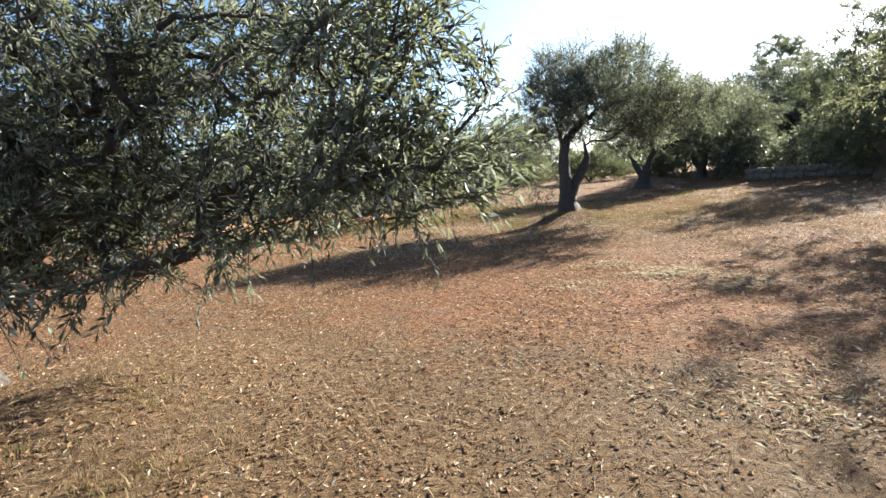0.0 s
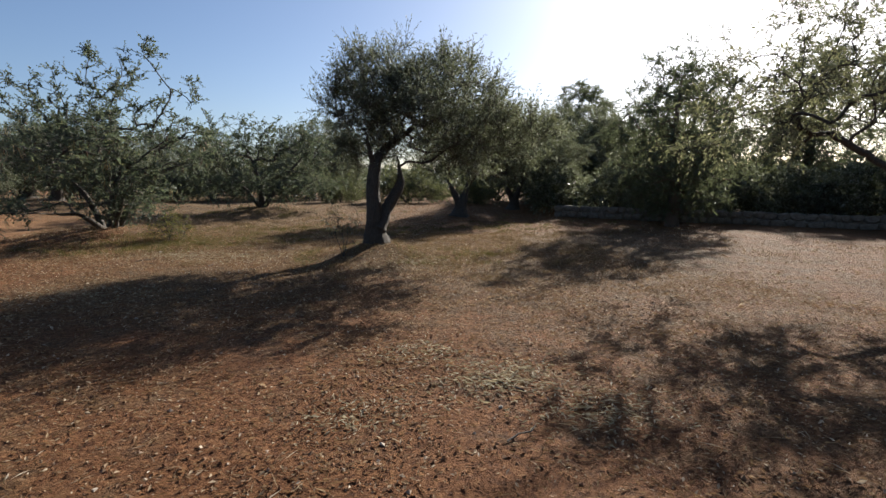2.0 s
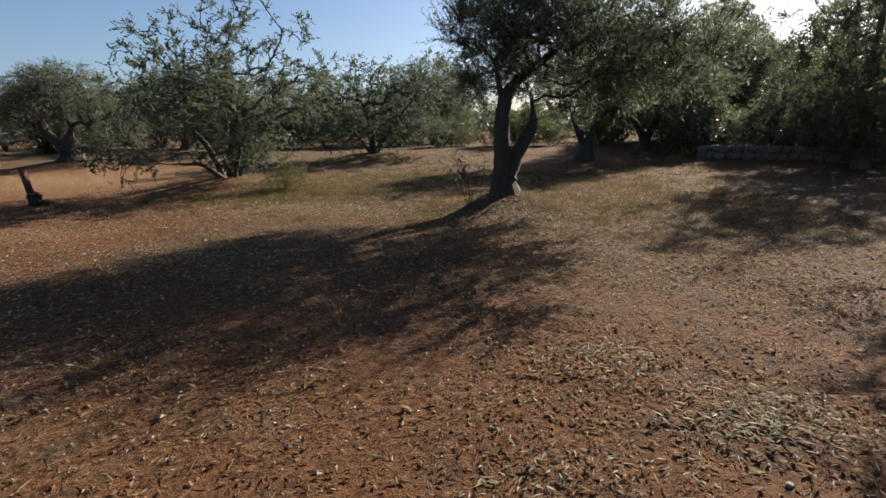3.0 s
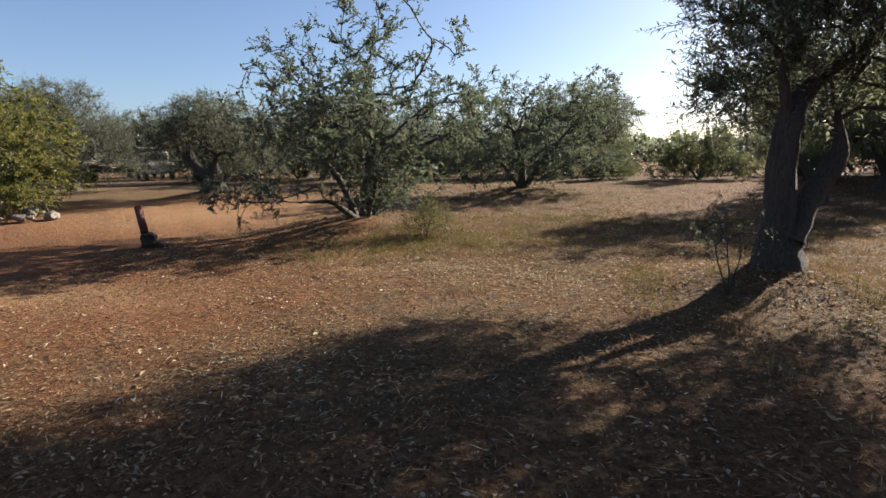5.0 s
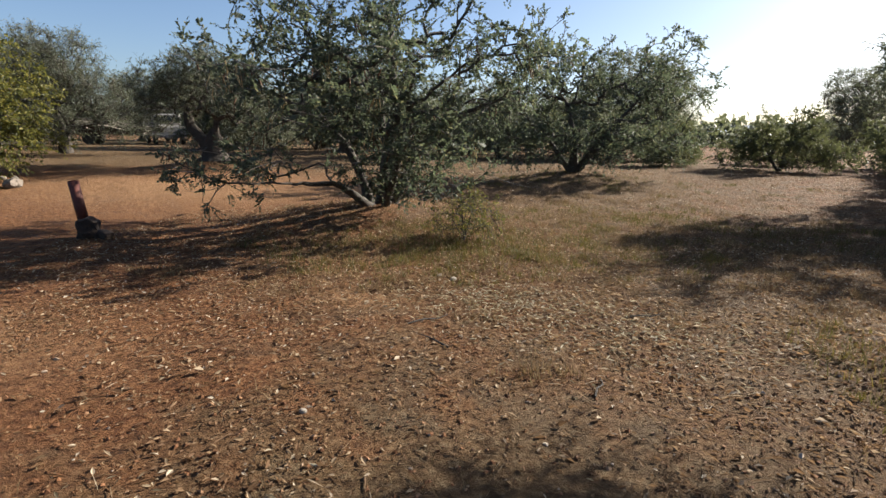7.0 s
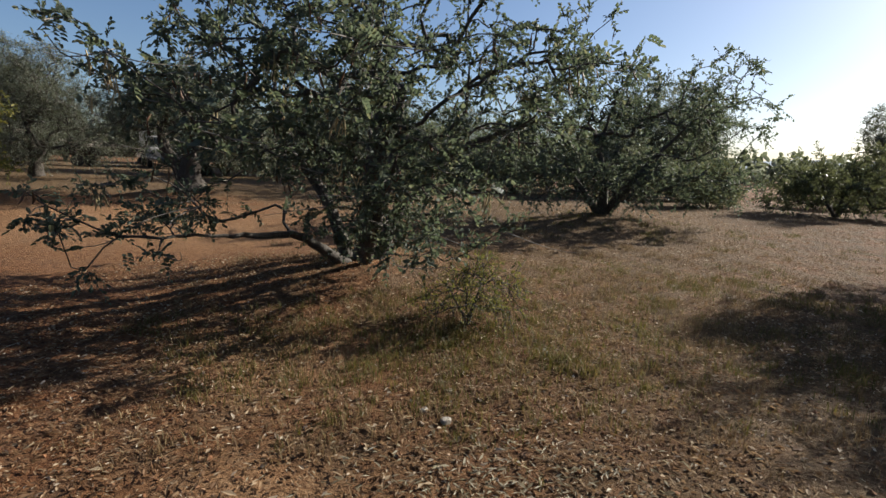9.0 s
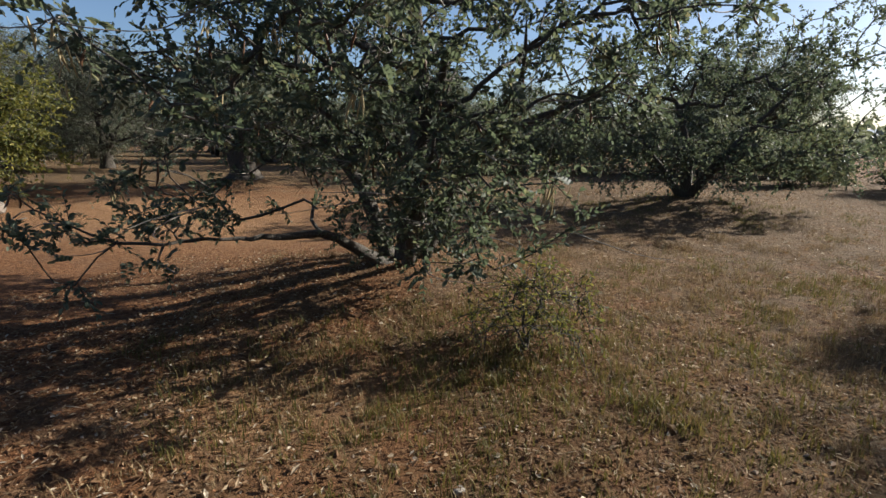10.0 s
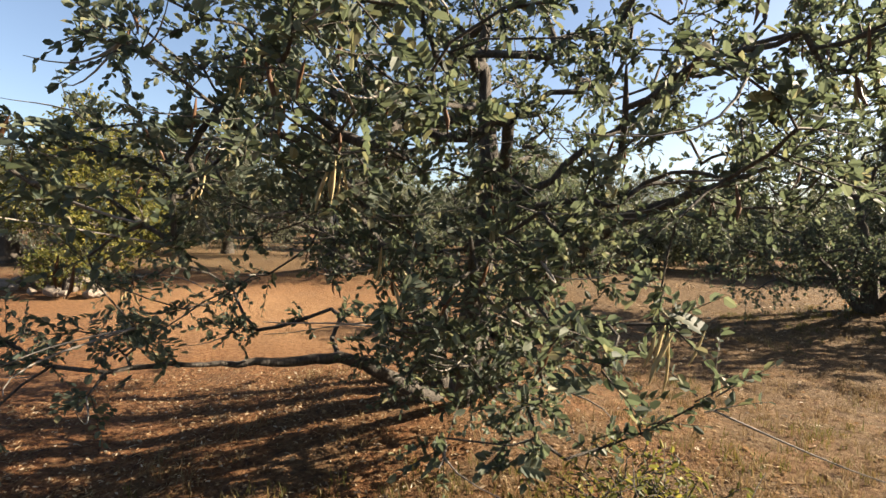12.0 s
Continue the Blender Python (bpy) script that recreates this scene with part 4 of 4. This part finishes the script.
# ---- white farm truck among the olives ----
truck = thing("farm_truck", "dusty white farm truck with a load rack", "truck", -23.6, 43.5, H(-23.6, 43.5), -46)
bm = bmesh.new()
bar(bm, (1.5, 1.75, 0.75), pose(1.45, 0, 0.85), 0.1)
bar(bm, (1.3, 1.7, 0.75), pose(0.35, 0, 1.55), 0.14)
bar(bm, (1.3, 1.75, 0.7), pose(0.3, 0, 0.85), 0.06)
cab = part("cab", bm, WHITE_PAINT, truck)
for nm, size, m in [("windscreen", (0.03, 1.4, 0.5), pose(1.01, 0, 1.6, 0, -8, 0)), ("side_window", (0.75, 0.03, 0.45), pose(0.4, -0.86, 1.62)), ("side_window", (0.75, 0.03, 0.45), pose(0.4, 0.86, 1.62))]:
    bm = bmesh.new()
    bar(bm, size, m, 0.01)
    part(nm, bm, VEHICLE_GLASS, cab)
bm = bmesh.new()
bar(bm, (0.04, 1.2, 0.28), pose(2.21, 0, 0.9), 0.01)
part("grille", bm, STEEL, cab)
for s in (-1, 1):
    bm = bmesh.new()
    ring(bm, 0.11, 0.06, pose(2.22, s * 0.7, 0.95, 0, 90, 0), 16)
    part("headlight", bm, VEHICLE_GLASS, cab)
bm = bmesh.new()
bar(bm, (2.3, 1.8, 0.12), pose(-1.55, 0, 0.82), 0.02)
for s in (-1, 1):
    bar(bm, (2.3, 0.05, 0.4), pose(-1.55, s * 0.88, 1.1), 0.01)
bar(bm, (0.05, 1.8, 0.4), pose(-2.68, 0, 1.1), 0.01)
part("load_bed", bm, WHITE_PAINT, truck)
bm = bmesh.new()
for xx in (-2.6, -1.5, -0.45):
    for s in (-1, 1):
        bar(bm, (0.06, 0.06, 1.0), pose(xx, s * 0.86, 1.75), 0)
    bar(bm, (0.06, 1.78, 0.06), pose(xx, 0, 2.25), 0)
for s in (-1, 1):
    bar(bm, (2.2, 0.06, 0.06), pose(-1.5, s * 0.86, 2.28), 0)
part("rack", bm, WHITE_PAINT, truck)
bm = bmesh.new()
bar(bm, (0.14, 1.8, 0.2), pose(2.26, 0, 0.55), 0.04)
part("bumper", bm, STEEL, truck)
for xx in (1.35, -1.7):
    for s in (-1, 1):
        bm = bmesh.new()
        ring(bm, 0.38, 0.22, pose(xx, s * 0.8, 0.38, 90, 0, 0), 24)
        es = [e for e in bm.edges if e.is_manifold and e.calc_face_angle(0) > 1]
        bmesh.ops.bevel(bm, geom=es, offset=0.04, segments=2, affect="EDGES")
        tyre = part("wheel", bm, RUBBER, truck, "dusty black tyre")
        bm = bmesh.new()
        ring(bm, 0.2, 0.24, pose(xx, s * 0.8, 0.38, 90, 0, 0), 20)
        part("rim", bm, STEEL, tyre)

trailer = thing("flat_trailer", "low dark flat trailer parked in tree shade", "trailer", -25.5, 40.0, H(-25.5, 40), 20)
bm = bmesh.new()
bar(bm, (5.4, 1.7, 0.16), pose(0, 0, 0.7), 0.02)
for s in (-1, 1):
    bar(bm, (5.4, 0.05, 0.3), pose(0, s * 0.85, 0.92), 0.01)
part("deck", bm, DARK_WOOD, trailer)
bm = bmesh.new()
bar(bm, (1.6, 0.1, 0.1), pose(3.4, 0, 0.56, 0, 12, 0), 0.02)
part("drawbar", bm, STEEL, trailer)
for s in (-1, 1):
    bm = bmesh.new()
    ring(bm, 0.34, 0.2, pose(-0.3, s * 0.72, 0.34, 90, 0, 0), 24)
    part("wheel", bm, RUBBER, trailer)

brush = thing("brushwood_pile", "heap of pale pruned branches lying on the trailer", "brushwood", -25.5, 40.0, H(-25.5, 40) + 0.8, 20)
brush_rng = rnd(131)
for k in range(70):
    a, ln = brush_rng.normal(0.25, 0.35), brush_rng.uniform(1.2, 2.8)
    c = np.array([brush_rng.normal(0.3, 1.2), brush_rng.uniform(-0.7, 0.7), brush_rng.uniform(0.02, 0.5)])
    w = np.array([math.cos(a), math.sin(a), brush_rng.uniform(-0.22, 0.05)]) * ln * 0.5
    pts = np.stack([c - w, c - w * 0.3 + brush_rng.normal(0, 0.05, 3), c + w * 0.4 + brush_rng.normal(0, 0.05, 3), c + w])
    pts[:, 2] = np.maximum(pts[:, 2], 0.02)
    tv, tf = tube(pts, [0.035, 0.03, 0.022, 0.01], 6, brush_rng, 0.1)
    part_mesh("branch", mesh_of("branch", tv, [tf], PALE_STICK, True), brush)

# ---- dry-stone wall at the edge of the clearing ----
wall = thing("wall_east", "low grey dry-stone field wall in shade", "wall", 13.2, 22.4, H(13.2, 22.4), -51, kind="structure")
rr = random.Random(17)
bm = bmesh.new()
bar(bm, (13.0, 0.34, 0.6), pose(6.5, 0, 0.08), 0.02)
part("core", bm, STONE, wall)
for row in range(2):
    xx = 0.0
    while xx < 13.0:
        w = rr.uniform(0.2, 0.48)
        wx = 13.2 + xx * math.cos(radians(-51))
        wy = 22.4 + xx * math.sin(radians(-51))
        ob = part_mesh("stone", rr.choice(STONES), wall)
        ob.matrix_basis = pose(xx + w / 2, -0.12 + rr.uniform(-0.03, 0.03), H(wx, wy) - H(13.2, 22.4) + 0.1 + row * 0.24 + rr.uniform(-0.02, 0.02), rr.uniform(-8, 8), rr.uniform(-8, 8), rr.choice((0, 180))) @ Matrix.Diagonal((w * 1.3, 0.4, 0.32, 1))
        xx += w

# ---- pods hanging in the carob ----
rng = rnd(121)
inside = carob_spots[(carob_spots[:, 1] < 0.3) & (carob_spots[:, 2] > 0.9) & (carob_spots[:, 2] < 3.2)]
pts = np.array([(0, 0, 0), (0.006, 0, -0.04), (0.012, 0, -0.085), (0.004, 0, -0.13)])
pv, pf = tube(pts, [0.003, 0.009, 0.01, 0.003], 5)
pod_me = mesh_of("pod", pv * np.array([1, 0.5, 1]), [pf], POD, True)
for k in range(150):
    s = inside[rng.integers(len(inside))] + rng.normal(0, 0.05, 3)
    ob = part_mesh("pod", pod_me, carob_d)
    ob.matrix_basis = pose(*s, rng.uniform(-25, 25), rng.uniform(-25, 25), rng.uniform(0, 360)) @ Matrix.Diagonal((1.2, 1.2, rng.uniform(0.8, 1.5), 1))

# ---- the carob's foremost leaves, one by one ----
k = 9
rows = np.arange(k)
lp = np.stack([0.014 * rows + 0.02, np.zeros(k), -0.0008 * rows ** 2], 1)
side = np.where(rows % 2 == 0, 1.0, -1.0)
lw = unit(np.stack([np.full(k, 0.55), side, np.full(k, 0.15)], 1))
lw[-1] = (1, 0, -0.1)
V, F = leaves(lp, lw, np.tile(np.array([0.05, 0, 1.0]), (k, 1)), np.full(k, 0.055), np.full(k, 0.034), True)
tv, tf = tube(np.array([(0, 0, 0), (0.06, 0, -0.001), (0.14, 0, -0.006)]), [0.0018, 0.0014, 0.0008], 3)
leaf_me = mesh_of("leaf", np.concatenate([V, tv]), [np.concatenate([F, tf + len(V)])], CAROB_LEAF)
front = carob_spots[(carob_spots[:, 1] < -1.6)]
for q in range(290):
    s = front[rng.integers(len(front))] + rng.normal(0, 0.1, 3)
    ob = part_mesh("leaf", leaf_me, carob_d)
    ob.matrix_basis = pose(*s, rng.uniform(-50, 50), rng.uniform(-40, 50), rng.uniform(0, 360)) @ Matrix.Diagonal((1.1, 1.1, 1.1, 1))

# ---- straw-coloured dry pods and bare grey twigs of the carob ----
PALE_POD = leaf_material("dry_pale_pod", [(0.0, (0.2, 0.15, 0.08)), (0.6, (0.36, 0.29, 0.16)), (1.0, (0.5, 0.43, 0.27))], 0.6, 0.2, (0.4, 0.32, 0.15))
TWIG = plain_material("bare_grey_twig", (0.1, 0.088, 0.072), (0.24, 0.215, 0.18), 0.8, 0, 30, 0.2)
pale_me = mesh_of("pod", pv * np.array([1, 0.5, 1.25]), [pf], PALE_POD, True)
tufts = inside[(inside[:, 1] < -0.6)]
for c in range(16):
    hub = tufts[rng.integers(len(tufts))]
    for k in range(6):
        ob = part_mesh("pod", pale_me, carob_d, "straw-coloured dry pod")
        ob.matrix_basis = pose(*(hub + rng.normal(0, 0.06, 3) + np.array([0, 0, -0.04])), rng.uniform(-22, 22), rng.uniform(-22, 22), rng.uniform(0, 360)) @ Matrix.Diagonal((1.1, 1.1, rng.uniform(0.8, 1.4), 1))
low_front = carob_spots[(carob_spots[:, 1] < -0.9) & (carob_spots[:, 2] < 2.4)]
for k in range(110):
    s = low_front[rng.integers(len(low_front))]
    a, ln = rng.uniform(0, 6.283), rng.uniform(0.25, 0.8)
    out = np.array([math.cos(a), math.sin(a) * 0.7 - 0.25, rng.uniform(-0.5, 0.15)]) * ln
    sag = np.array([rng.normal(0, 0.12), rng.normal(0, 0.12), rng.uniform(-0.1, 0.12)]) * ln
    u = np.linspace(0, 1, 7)[:, None]
    pts = s + out * u + sag * np.sin(3.1416 * u) + np.array([0, 0, 0.16 * ln]) * u ** 3
    tv, tf = tube(pts, np.linspace(0.0065, 0.0018, 7), 5, rng, 0.08)
    part_mesh("twig", mesh_of("twig", tv, [tf], TWIG, True), carob_d, "bare pale grey twig")
